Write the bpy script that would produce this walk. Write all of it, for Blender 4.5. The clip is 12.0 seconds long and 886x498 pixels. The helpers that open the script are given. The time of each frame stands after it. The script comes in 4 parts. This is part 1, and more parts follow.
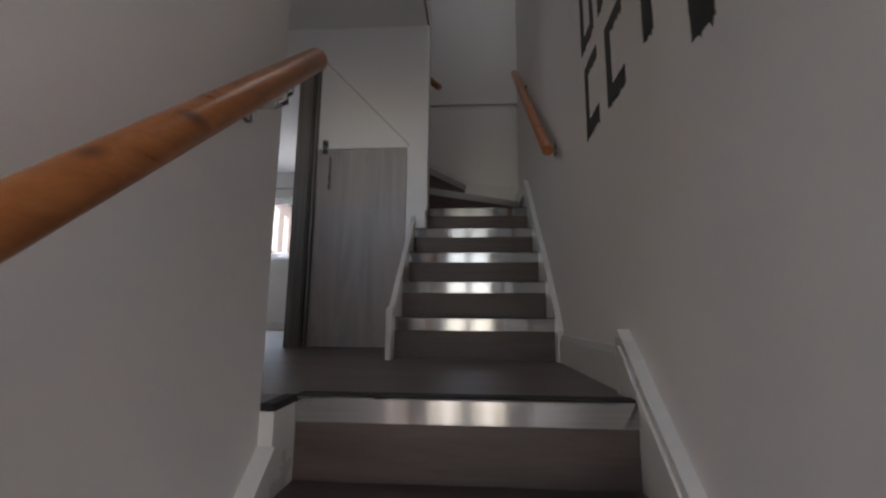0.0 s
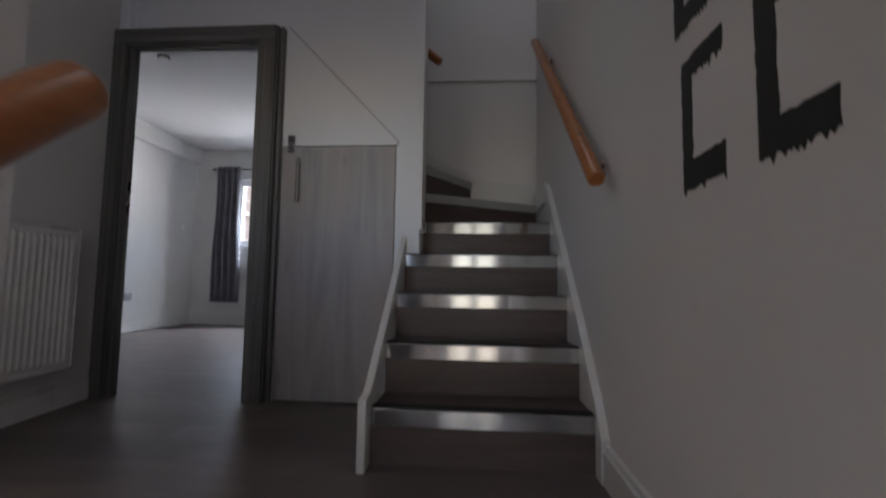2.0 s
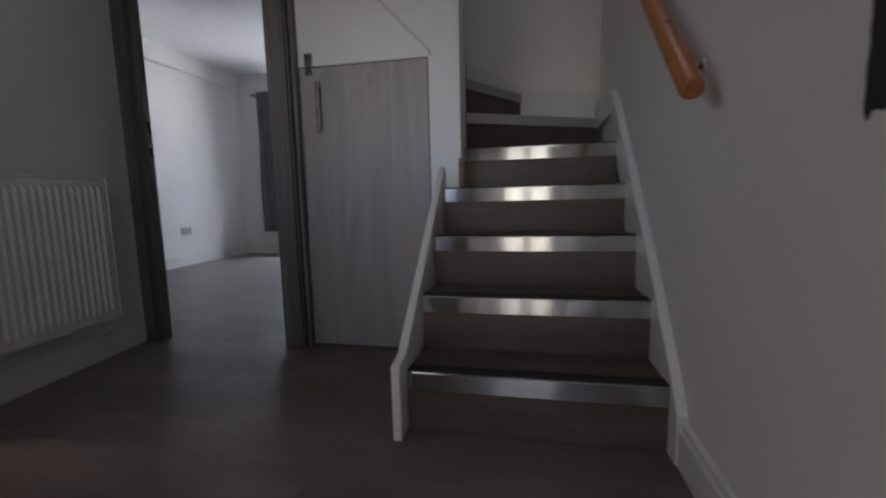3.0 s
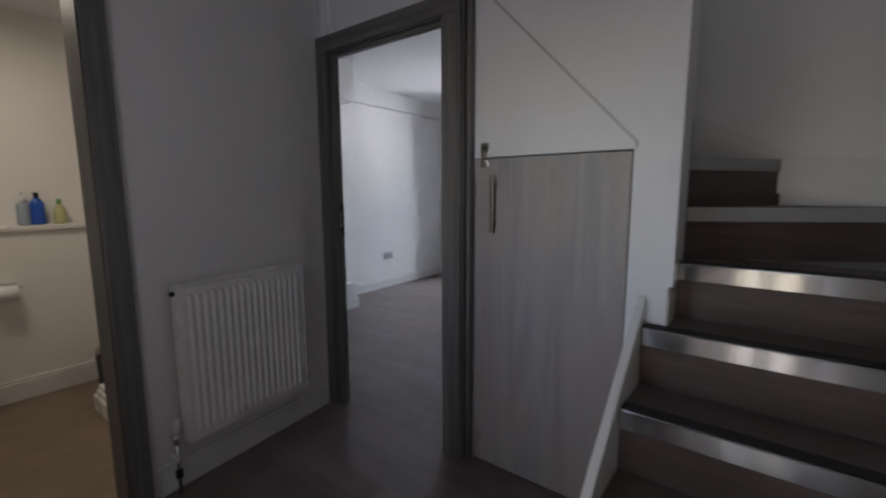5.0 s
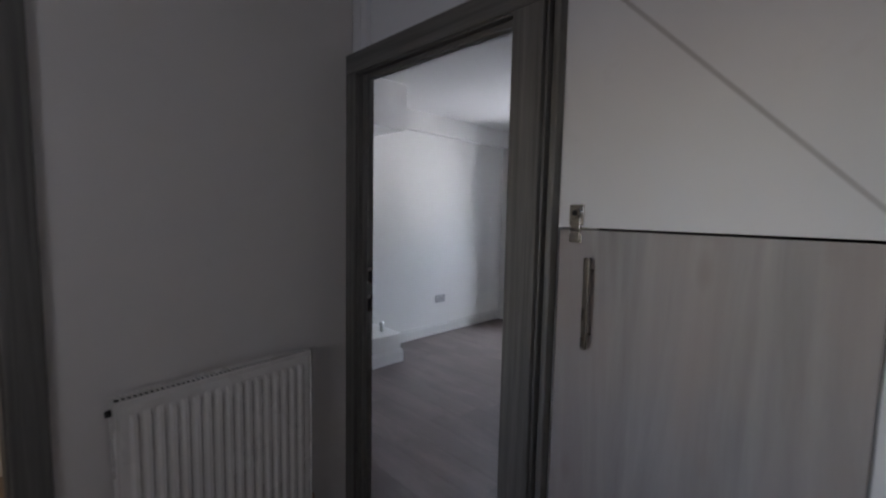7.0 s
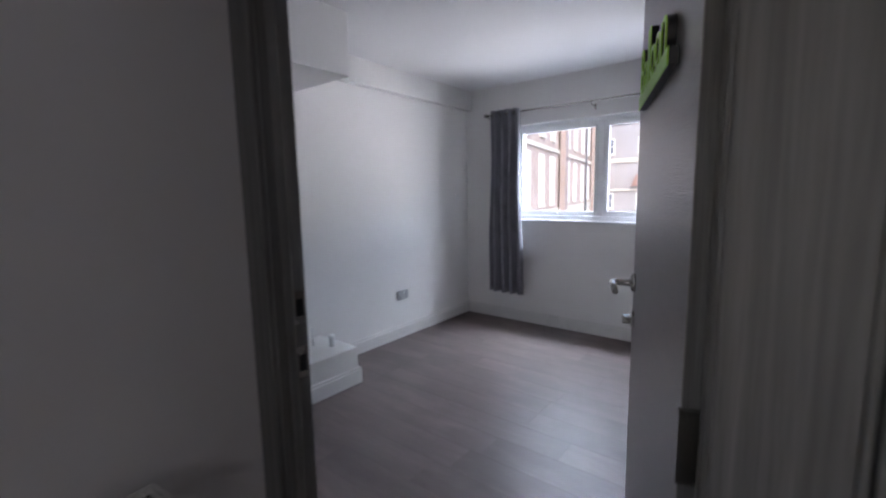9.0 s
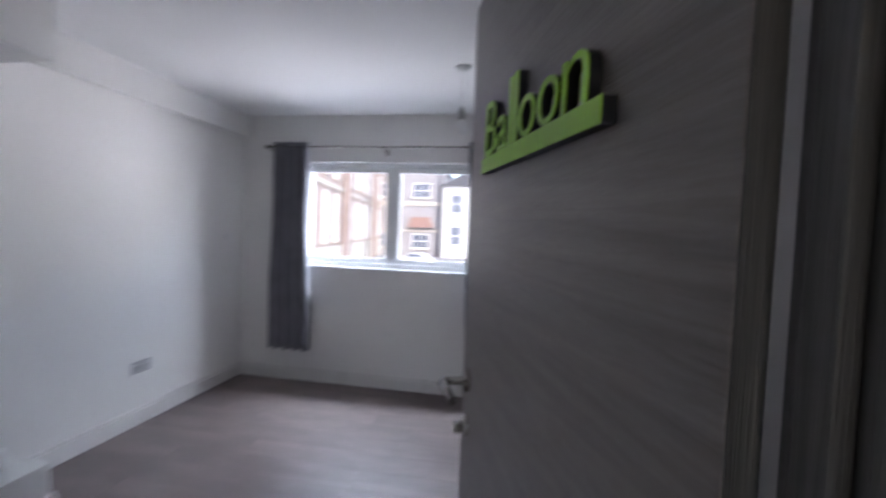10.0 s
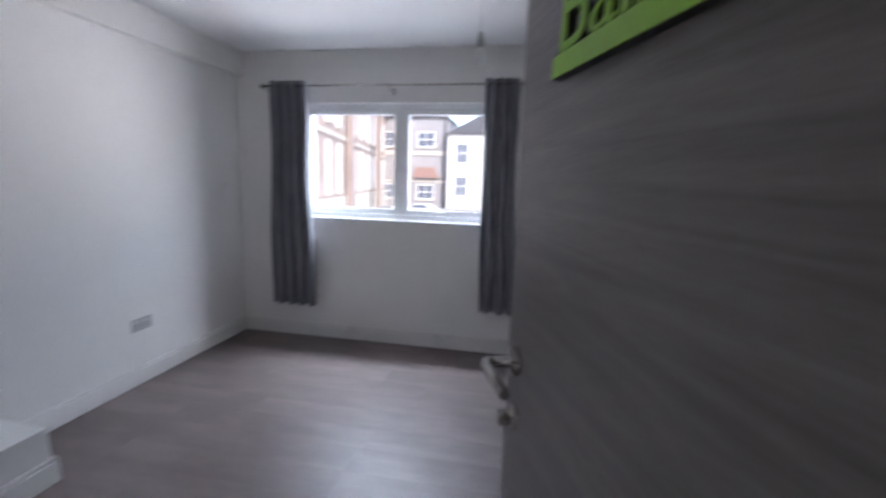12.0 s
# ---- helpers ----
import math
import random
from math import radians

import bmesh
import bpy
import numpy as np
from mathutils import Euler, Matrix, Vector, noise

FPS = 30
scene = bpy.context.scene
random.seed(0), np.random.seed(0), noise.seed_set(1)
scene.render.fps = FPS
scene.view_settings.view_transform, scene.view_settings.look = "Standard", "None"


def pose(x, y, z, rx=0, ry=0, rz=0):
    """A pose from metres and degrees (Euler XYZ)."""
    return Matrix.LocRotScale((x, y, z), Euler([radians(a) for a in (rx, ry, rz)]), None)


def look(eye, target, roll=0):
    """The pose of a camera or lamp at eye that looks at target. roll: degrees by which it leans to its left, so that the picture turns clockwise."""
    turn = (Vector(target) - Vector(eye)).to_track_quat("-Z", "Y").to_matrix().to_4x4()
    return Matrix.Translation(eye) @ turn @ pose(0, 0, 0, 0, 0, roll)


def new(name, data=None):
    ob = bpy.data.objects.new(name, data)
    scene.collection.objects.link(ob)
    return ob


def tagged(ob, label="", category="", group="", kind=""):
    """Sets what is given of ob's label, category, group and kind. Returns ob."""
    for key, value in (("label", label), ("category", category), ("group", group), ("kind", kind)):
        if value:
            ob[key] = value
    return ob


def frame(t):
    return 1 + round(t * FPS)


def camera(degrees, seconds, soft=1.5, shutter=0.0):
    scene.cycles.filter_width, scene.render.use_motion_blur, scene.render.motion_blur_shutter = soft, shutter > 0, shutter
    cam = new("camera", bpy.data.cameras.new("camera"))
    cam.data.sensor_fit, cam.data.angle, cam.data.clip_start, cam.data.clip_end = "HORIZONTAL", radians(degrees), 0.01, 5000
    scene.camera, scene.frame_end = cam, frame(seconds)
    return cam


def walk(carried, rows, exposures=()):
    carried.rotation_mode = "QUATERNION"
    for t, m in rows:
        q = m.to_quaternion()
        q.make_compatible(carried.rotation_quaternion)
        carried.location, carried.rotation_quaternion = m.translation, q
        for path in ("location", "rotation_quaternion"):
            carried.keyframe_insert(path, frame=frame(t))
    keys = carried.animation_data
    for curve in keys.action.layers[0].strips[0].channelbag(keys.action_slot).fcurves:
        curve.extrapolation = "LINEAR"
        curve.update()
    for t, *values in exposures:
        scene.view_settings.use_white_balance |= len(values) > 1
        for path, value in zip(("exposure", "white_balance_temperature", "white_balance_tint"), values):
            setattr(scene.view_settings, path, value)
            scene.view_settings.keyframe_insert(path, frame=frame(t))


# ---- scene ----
cam = camera(92.1, 12.0, soft=2.2, shutter=0.5)
PATH = [
    (0, (1.794, -1.092, 0.197), (1.663, 0.878, 0.518), 0.5),
    (0.5, (1.743, -0.973, 0.339), (1.703, 1.021, 0.487), 1.2),
    (1, (1.8, -0.807, 0.386), (1.737, 1.19, 0.471), -0.9),
    (1.5, (1.821, -0.651, 0.541), (1.602, 1.336, 0.595), 1.8),
    (2, (1.781, -0.505, 0.655), (1.629, 1.484, 0.804), 0.9),
    (2.2, (1.743, -0.508, 0.702), (1.675, 1.480, 0.907), 1.9),
    (2.5, (1.764, -0.439, 0.727), (1.696, 1.558, 0.817), 1.1),
    (2.7, (1.804, -0.344, 0.738), (1.586, 1.637, 0.566), -0.4),
    (4.3, (1.772, 0.04, 1.016), (1.002, 1.85, 0.656), 0.1),
    (4.5, (1.76, 0.11, 1.097), (0.829, 1.842, 0.731), 0.2),
    (4.8, (1.758, 0.160, 1.210), (0.653, 1.801, 0.919), 0.1),
    (5, (1.734, 0.183, 1.251), (0.526, 1.753, 0.981), -0.2),
    (5.2, (1.703, 0.235, 1.255), (0.453, 1.763, 0.937), -1.2),
    (5.5, (1.634, 0.329, 1.234), (0.323, 1.804, 0.905), 1.8),
    (6, (1.549, 0.416, 1.422), (0.323, 1.964, 1.106), 2.6),
    (6.2, (1.517, 0.424, 1.450), (0.266, 1.971, 1.245), 3.9),
    (6.5, (1.47, 0.476, 1.429), (0.168, 1.976, 1.202), 3.2),
    (7, (1.32, 0.699, 1.424), (-0.102, 2.095, 1.25), 1.2),
    (7.5, (1.156, 0.835, 1.41), (-0.28, 2.211, 1.2), 1.9),
    (9.3, (0.552, 1.368, 1.382), (-0.616, 2.967, 1.108), -0.0),
    (9.5, (0.528, 1.456, 1.385), (-0.554, 3.12, 1.141), 1.8),
    (10, (0.391, 1.545, 1.458), (0.047, 3.514, 1.373), 2.2),
    (10.5, (0.357, 1.586, 1.534), (0.63, 3.567, 1.495), -0.1),
    (11, (0.338, 1.605, 1.585), (0.704, 3.571, 1.61), 0.9),
    (11.5, (0.319, 1.639, 1.521), (0.541, 3.622, 1.386), 1.5),
    (12, (0.287, 1.767, 1.433), (-0.068, 3.71, 1.119), 1.8),
]
walk(cam, [(t, look(eye, target, roll)) for t, eye, target, roll in PATH],
     exposures=[(0.0, 3.14, 7000, 14), (2.5, 3.25, 6600, 14), (5.0, 3.5, 6500, 13), (7.5, 3.4, 6500, 14), (9.5, 3.5, 6430, 17), (12.0, 3.5, 6430, 16)])

# ---------------------------------------------------------------- world, sun, large lights
world = bpy.data.worlds.new("world")
scene.world = world
world.use_nodes = True
wn = world.node_tree.nodes
sky = wn.new("ShaderNodeTexSky")
sky.sky_type = "NISHITA"
sky.sun_disc = False
sky.sun_elevation = radians(42)
sky.sun_rotation = radians(140)
wn["Background"].inputs["Strength"].default_value = 0.07
world.node_tree.links.new(sky.outputs["Color"], wn["Background"].inputs["Color"])

sun = new("sun", bpy.data.lights.new("sun", "SUN"))
sun.data.energy = 0.5
sun.data.angle = radians(0.5)
sun.data.color = (1.0, 0.94, 0.86)
sun.matrix_world = look((0, 0, 10), (-5.0, 6.0, 10 - 7.0))


def area_lamp(name, eye, target, w, h, watts, color=(1, 1, 1)):
    ob = new(name, bpy.data.lights.new(name, "AREA"))
    ob.data.shape = "RECTANGLE"
    ob.data.size, ob.data.size_y = w, h
    ob.data.energy = watts
    ob.data.color = color
    ob.matrix_world = look(eye, target)
    return ob


# daylight through the frosted entrance door and its two clear strips, the roof light and the bathroom ceiling lamp
area_lamp("entrance_daylight", (1.76, -2.240, -0.55), (1.76, 0, -0.50), 0.70, 1.4, 0.15, (0.97, 0.955, 1.0))
area_lamp("entrance_daylight", (1.62, -2.235, -0.50), (1.62, 0, -0.50), 0.06, 1.5, 0.034, (0.97, 0.955, 1.0))
area_lamp("entrance_daylight", (1.92, -2.235, -0.50), (1.92, 0, -0.50), 0.06, 1.5, 0.034, (0.97, 0.955, 1.0))
area_lamp("rooflight_daylight", (1.86, 1.2, 4.36), (1.86, 1.2, 0), 0.60, 0.9, 0.43, (0.84, 0.92, 1.0))
area_lamp("bathroom_lamp_light", (-1.1, 0.35, 2.26), (-1.1, 0.35, 0), 0.26, 0.26, 0.66, (1.0, 0.87, 0.71))

area_lamp("window_daylight", (-0.80, 5.60, 2.36), (-1.2, 3.6, 1.0), 1.45, 0.5, 23.0, (0.74, 0.86, 1.0))
# two unseen fills in the street, added to brighten the bedroom ceiling and wall
area_lamp("street_fill", (-0.80, 8.8, -0.95), (-0.9, 4.6, 2.2), 4.0, 1.6, 10.0, (0.92, 0.94, 1.0))
area_lamp("street_fill", (1.4, 7.6, 0.9), (-2.0, 4.0, 1.35), 2.0, 1.8, 12.0, (0.92, 0.94, 1.0))
# unseen fill lamp added on the south side to brighten the cupboard wall
area_lamp("landing_fill", (0.85, -0.185, 1.45), (1.15, 2.0, 1.7), 0.56, 0.80, 0.19, (0.93, 0.93, 1.0))

# ---------------------------------------------------------------- materials


def mat(name, rough=0.6, metal=0.0):
    m = bpy.data.materials.new(name)
    m.use_nodes = True
    b = m.node_tree.nodes["Principled BSDF"]
    b.inputs["Roughness"].default_value = rough
    b.inputs["Metallic"].default_value = metal
    return m, m.node_tree.nodes, m.node_tree.links, b


def coords(n, l, scale=(1, 1, 1), rot=(0, 0, 0)):
    tc, mp = n.new("ShaderNodeTexCoord"), n.new("ShaderNodeMapping")
    mp.inputs["Scale"].default_value = scale
    mp.inputs["Rotation"].default_value = rot
    l.new(tc.outputs["Object"], mp.inputs["Vector"])
    return mp.outputs["Vector"]


def noise_tex(n, l, vec, scale, detail=4, rough=0.55, dist=0.0):
    t = n.new("ShaderNodeTexNoise")
    t.inputs["Scale"].default_value = scale
    t.inputs["Detail"].default_value = detail
    t.inputs["Roughness"].default_value = rough
    t.inputs["Distortion"].default_value = dist
    l.new(vec, t.inputs["Vector"])
    return t.outputs["Fac"]


def ramp(n, l, fac, stops):
    r = n.new("ShaderNodeValToRGB")
    el = r.color_ramp.elements
    while len(el) < len(stops):
        el.new(0.5)
    for e, (p, c) in zip(el, stops):
        e.position, e.color = p, (*c, 1)
    l.new(fac, r.inputs["Fac"])
    return r.outputs["Color"]


def mix(n, l, kind, fac, a, b):
    m = n.new("ShaderNodeMix")
    m.data_type, m.blend_type = "RGBA", kind
    if isinstance(fac, float):
        m.inputs["Factor"].default_value = fac
    else:
        l.new(fac, m.inputs["Factor"])
    for s, v in (("A", a), ("B", b)):
        if isinstance(v, tuple):
            [i for i in m.inputs if i.name == s and i.type == "RGBA"][0].default_value = (*v, 1)
        else:
            l.new(v, [i for i in m.inputs if i.name == s and i.type == "RGBA"][0])
    return [o for o in m.outputs if o.type == "RGBA"][0]


def bump(n, l, b, height, strength, dist):
    bp = n.new("ShaderNodeBump")
    bp.inputs["Strength"].default_value = strength
    bp.inputs["Distance"].default_value = dist
    l.new(height, bp.inputs["Height"])
    l.new(bp.outputs["Normal"], b.inputs["Normal"])


def paint(name, col, rough=0.55, var=0.06, blotch=1.4, grain=160, relief=0.12, stain=(0.86, 0.85, 0.83)):
    m, n, l, b = mat(name, rough)
    v = coords(n, l)
    big = noise_tex(n, l, v, blotch, 5)
    dark = tuple(c * (1 - var) for c in col)
    c1 = ramp(n, l, big, [(0.3, dark), (0.7, col)])
    sp = noise_tex(n, l, v, 9, 6, 0.7)
    msk = ramp(n, l, sp, [(0.62, (0, 0, 0)), (0.80, (0.5, 0.5, 0.5))])
    c2 = mix(n, l, "MULTIPLY", msk, c1, stain)
    l.new(c2, b.inputs["Base Color"])
    r = ramp(n, l, big, [(0.2, (rough - 0.08,) * 3), (0.8, (rough + 0.08,) * 3)])
    l.new(r, b.inputs["Roughness"])
    bump(n, l, b, noise_tex(n, l, v, grain, 3), relief, 0.002)
    return m


def wood(name, dark, light, scale, rough=0.45, fine=1.0, relief=0.25, random=0.0, knots=None, dist=0.4, patch=None, soft=0.55, gloss=0.085, patch_size=(2.5, 2.5, 0.9)):
    """scale: how dense the grain is along x, y and z; the smallest is the way the fibres run."""
    m, n, l, b = mat(name, rough)
    v = coords(n, l, scale)
    if random:
        oi, ad = n.new("ShaderNodeObjectInfo"), n.new("ShaderNodeVectorMath")
        sc = n.new("ShaderNodeMath")
        sc.operation = "MULTIPLY"
        sc.inputs[1].default_value = 37.0
        l.new(oi.outputs["Random"], sc.inputs[0])
        l.new(v, ad.inputs[0])
        l.new(sc.outputs[0], ad.inputs[1])
        v = ad.outputs["Vector"]
    g1 = noise_tex(n, l, v, 1.0, 6, 0.6, dist)
    g2 = noise_tex(n, l, v, 6.0 * fine, 4, 0.6, 0.2)
    c = ramp(n, l, g1, [(0.30, dark), (0.52, tuple((a + c2) / 2 for a, c2 in zip(dark, light))), (0.72, light)])
    f = ramp(n, l, g2, [(0.35, (0.72, 0.70, 0.68)), (0.6, (1, 1, 1))])
    c = mix(n, l, "MULTIPLY", soft, c, f)
    if random:
        r = ramp(n, l, oi.outputs["Random"], [(0.0, (1 - random,) * 3), (1.0, (1.0,) * 3)])
        c = mix(n, l, "MULTIPLY", 1.0, c, r)
    if patch:
        pv = coords(n, l, patch_size)
        if random:
            pa = n.new("ShaderNodeVectorMath")
            l.new(pv, pa.inputs[0])
            l.new(sc.outputs[0], pa.inputs[1])
            pv = pa.outputs["Vector"]
        c = mix(n, l, "MIX", ramp(n, l, noise_tex(n, l, pv, 1.3, 3), [(0.42, (0, 0, 0)), (0.62, (0.72,) * 3)]), c, patch)
    if knots:
        vo = n.new("ShaderNodeTexVoronoi")
        vo.inputs["Scale"].default_value = knots[0]
        l.new(coords(n, l, knots[1]), vo.inputs["Vector"])
        k = ramp(n, l, vo.outputs["Distance"], [(0.08, (1, 1, 1)), (0.20, (0, 0, 0))])
        c = mix(n, l, "MIX", k, c, knots[2])
    l.new(c, b.inputs["Base Color"])
    l.new(ramp(n, l, g1, [(0.2, (rough - gloss,) * 3), (0.8, (rough + gloss,) * 3)]), b.inputs["Roughness"])
    bump(n, l, b, g2, relief, 0.0015)
    return m


def metal(name, col, rough, brushed=(4, 400, 400), streak=0.12):
    m, n, l, b = mat(name, rough, 1.0)
    v = coords(n, l, brushed)
    g = noise_tex(n, l, v, 1.0, 3)
    l.new(ramp(n, l, g, [(0.3, tuple(c * 0.82 for c in col)), (0.7, col)]), b.inputs["Base Color"])
    w = noise_tex(n, l, coords(n, l), 7, 4)
    l.new(ramp(n, l, w, [(0.3, (max(rough - streak, 0.03),) * 3), (0.75, (rough + streak,) * 3)]), b.inputs["Roughness"])
    bump(n, l, b, g, 0.05, 0.0005)
    return m


def plain(name, col, rough=0.5, spec=0.5, var=0.08):
    m, n, l, b = mat(name, rough)
    g = noise_tex(n, l, coords(n, l), 14, 4)
    l.new(ramp(n, l, g, [(0.3, tuple(c * (1 - var) for c in col)), (0.7, col)]), b.inputs["Base Color"])
    b.inputs["Specular IOR Level"].default_value = spec
    return m


WALL = paint("wall_paint", (0.79, 0.765, 0.755), 0.6)
WALL_ROOM = paint("bedroom_paint", (0.80, 0.79, 0.77), 0.6, 0.04)
PANEL = paint("white_board", (0.84, 0.85, 0.88), 0.45, 0.05, 2.2, 90, 0.06)
CEIL = paint("ceiling_paint", (0.82, 0.82, 0.82), 0.7, 0.03)
TRIM = paint("trim_gloss", (0.72, 0.71, 0.69), 0.30, 0.05, 3.0, 60, 0.04)
BATH = paint("bathroom_paint", (0.80, 0.785, 0.75), 0.5, 0.04)
VINYL = paint("brown_vinyl", (0.25, 0.185, 0.135), 0.35, 0.38, 4.5, 60, 0.06, (0.7, 0.66, 0.62))
PLANK = wood("laminate_plank", (0.138, 0.108, 0.102), (0.196, 0.156, 0.148), (1.3, 9, 9), 0.42, 1.6, 0.08, 0.06, soft=0.25, gloss=0.03, patch=(0.108, 0.084, 0.080), patch_size=(1.6, 3.2, 1.0))
STEP = wood("stair_laminate", (0.068, 0.047, 0.041), (0.136, 0.096, 0.084), (1.8, 15, 15), 0.46, 1.0, 0.2, 0.12)
WASHED = wood("washed_oak", (0.275, 0.264, 0.266), (0.445, 0.434, 0.438), (8, 8, 0.6), 0.45, 3.0, 0.15, patch=(0.385, 0.335, 0.318), dist=1.6, soft=0.16, knots=(9.0, (1.0, 1.0, 0.4), (0.335, 0.30, 0.285)))
FRAME = wood("grey_oak_frame", (0.098, 0.096, 0.091), (0.225, 0.219, 0.208), (42, 42, 1.0), 0.5, 1.8, 0.8, dist=0.9)
FRAME_H = wood("grey_oak_head", (0.098, 0.096, 0.091), (0.225, 0.219, 0.208), (1.0, 42, 42), 0.5, 1.8, 0.8, dist=0.9)
LEAF = wood("grey_oak_leaf", (0.195, 0.174, 0.165), (0.325, 0.292, 0.277), (1.5, 9, 24), 0.36, 2.6, 1.0, soft=0.45, dist=1.6)
PINE = wood("pine_rail", (0.33, 0.105, 0.030), (0.47, 0.180, 0.056), (30, 1.6, 30), 0.32, 1.3, 0.12,
            knots=(6.0, (2.0, 1.0, 2.0), (0.10, 0.035, 0.016)))
ALU = metal("aluminium", (0.44, 0.44, 0.45), 0.17, (3, 300, 300), 0.025)
ab = ALU.node_tree.nodes["Principled BSDF"]
ab.inputs["Anisotropic"].default_value = 1.0
up = ALU.node_tree.nodes.new("ShaderNodeCombineXYZ")
up.inputs["Z"].default_value = 1.0
ALU.node_tree.links.new(up.outputs[0], ab.inputs["Tangent"])
CHROME = metal("chrome", (0.80, 0.80, 0.80), 0.10)
DARK_STEEL = metal("dark_steel", (0.22, 0.205, 0.185), 0.35)
HASP = metal("satin_chrome", (0.34, 0.34, 0.34), 0.24, (60, 60, 60), 0.06)
STEEL = metal("brushed_steel", (0.48, 0.455, 0.425), 0.26)
RUBBER = plain("black_rubber", (0.012, 0.012, 0.013), 0.7)
BLACK = plain("black_paint", (0.010, 0.010, 0.010), 0.45)
SOCKET = plain("grey_satin_plate", (0.42, 0.42, 0.43), 0.35)
BEAD = plain("pale_grey_bead", (0.56, 0.56, 0.58), 0.5)
DULL = plain("dull_grey_edge", (0.36, 0.36, 0.355), 0.4)
ENAMEL = paint("radiator_enamel", (0.82, 0.80, 0.78), 0.28, 0.03, 3.0, 60, 0.02)
GREEN = plain("green_acrylic", (0.36, 0.72, 0.035), 0.35)
UPVC = paint("white_upvc", (0.84, 0.85, 0.86), 0.25, 0.03, 3, 40, 0.02)
PLASTIC = plain("white_plastic", (0.80, 0.80, 0.79), 0.35)
COPPER = metal("copper_pipe", (0.50, 0.30, 0.20), 0.35)

FABRIC, fn, fl, fb = mat("grey_curtain", 0.85)
fv = coords(fn, fl)
weave = noise_tex(fn, fl, coords(fn, fl, (500, 500, 60)), 1, 2)
fl.new(ramp(fn, fl, noise_tex(fn, fl, fv, 5, 5), [(0.3, (0.155, 0.155, 0.178)), (0.7, (0.215, 0.215, 0.245))]), fb.inputs["Base Color"])
fb.inputs["Sheen Weight"].default_value = 0.3
bump(fn, fl, fb, weave, 0.3, 0.001)

GLASS = bpy.data.materials.new("window_glass")
GLASS.use_nodes = True
gb = GLASS.node_tree.nodes["Principled BSDF"]
gb.inputs["Transmission Weight"].default_value = 1.0
gb.inputs["Roughness"].default_value = 0.0
gb.inputs["IOR"].default_value = 1.02

# ---------------------------------------------------------------- mesh helpers


def box(bm, x0, x1, y0, y1, z0, z1, bevel=0.0, m=None):
    vs = [bm.verts.new((x, y, z)) for x in (x0, x1) for y in (y0, y1) for z in (z0, z1)]
    fs = [bm.faces.new([vs[i] for i in q]) for q in
          ((0, 1, 3, 2), (4, 6, 7, 5), (0, 4, 5, 1), (2, 3, 7, 6), (0, 2, 6, 4), (1, 5, 7, 3))]
    if bevel:
        es = list({e for f in fs for e in f.edges})
        r = bmesh.ops.bevel(bm, geom=es, offset=bevel, segments=2, profile=0.6, affect="EDGES")
        vs = list({v for f in r["faces"] for v in f.verts} | {v for v in vs if v.is_valid})
    if m:
        bmesh.ops.transform(bm, matrix=m, verts=[v for v in vs if v.is_valid])
    return bm


def prism(bm, outline, d0, d1, axis="y"):
    """An outline of (a, b) pairs, drawn out from d0 to d1 along the axis."""
    put = {"x": lambda a, b, d: (d, a, b), "y": lambda a, b, d: (a, d, b), "z": lambda a, b, d: (a, b, d)}[axis]
    lo = [bm.verts.new(put(a, b, d0)) for a, b in outline]
    hi = [bm.verts.new(put(a, b, d1)) for a, b in outline]
    k = len(outline)
    bm.faces.new(lo)
    bm.faces.new(hi[::-1])
    for i in range(k):
        bm.faces.new((lo[i], hi[i], hi[(i + 1) % k], lo[(i + 1) % k]))
    bmesh.ops.recalc_face_normals(bm, faces=bm.faces)
    return bm


def tube(bm, pts, r, seg=12, caps=True):
    """A round bar along a list of points; r is one radius or one for each point."""
    pts = [Vector(p) for p in pts]
    rs = r if isinstance(r, (list, tuple)) else [r] * len(pts)
    rings = []
    for i, p in enumerate(pts):
        d = (pts[min(i + 1, len(pts) - 1)] - pts[max(i - 1, 0)]).normalized()
        a = d.cross(Vector((0, 0, 1)) if abs(d.z) < 0.9 else Vector((1, 0, 0))).normalized()
        b = d.cross(a)
        rings.append([bm.verts.new(p + rs[i] * (math.cos(2 * math.pi * k / seg) * a + math.sin(2 * math.pi * k / seg) * b)) for k in range(seg)])
    for q, w in zip(rings, rings[1:]):
        for k in range(seg):
            f = bm.faces.new((q[k], q[(k + 1) % seg], w[(k + 1) % seg], w[k]))
            f.smooth = True
    if caps:
        bm.faces.new(rings[0])
        bm.faces.new(rings[-1][::-1])
    bmesh.ops.recalc_face_normals(bm, faces=bm.faces)
    return bm


def lathe(bm, profile, seg=20, m=None):
    """profile: (radius, z) pairs from the bottom up."""
    rings = [[bm.verts.new((r * math.cos(2 * math.pi * k / seg), r * math.sin(2 * math.pi * k / seg), z)) for k in range(seg)] for r, z in profile]
    for q, w in zip(rings, rings[1:]):
        for k in range(seg):
            f = bm.faces.new((q[k], q[(k + 1) % seg], w[(k + 1) % seg], w[k]))
            f.smooth = True
    bm.faces.new(rings[0][::-1])
    bm.faces.new(rings[-1])
    if m:
        bmesh.ops.transform(bm, matrix=m, verts=[v for q in rings for v in q])
    return bm


def mesh(name, bm, material, loc=(0, 0, 0)):
    me = bpy.data.meshes.new(name)
    bm.to_mesh(me)
    bm.free()
    me.materials.append(material)
    ob = new(name, me)
    ob.location = loc
    return ob


def part(name, bm, material, parent, label="", m=None):
    ob = mesh(name, bm, material)
    ob.parent = parent
    if m:
        ob.matrix_basis = m
    return tagged(ob, label) if label else ob


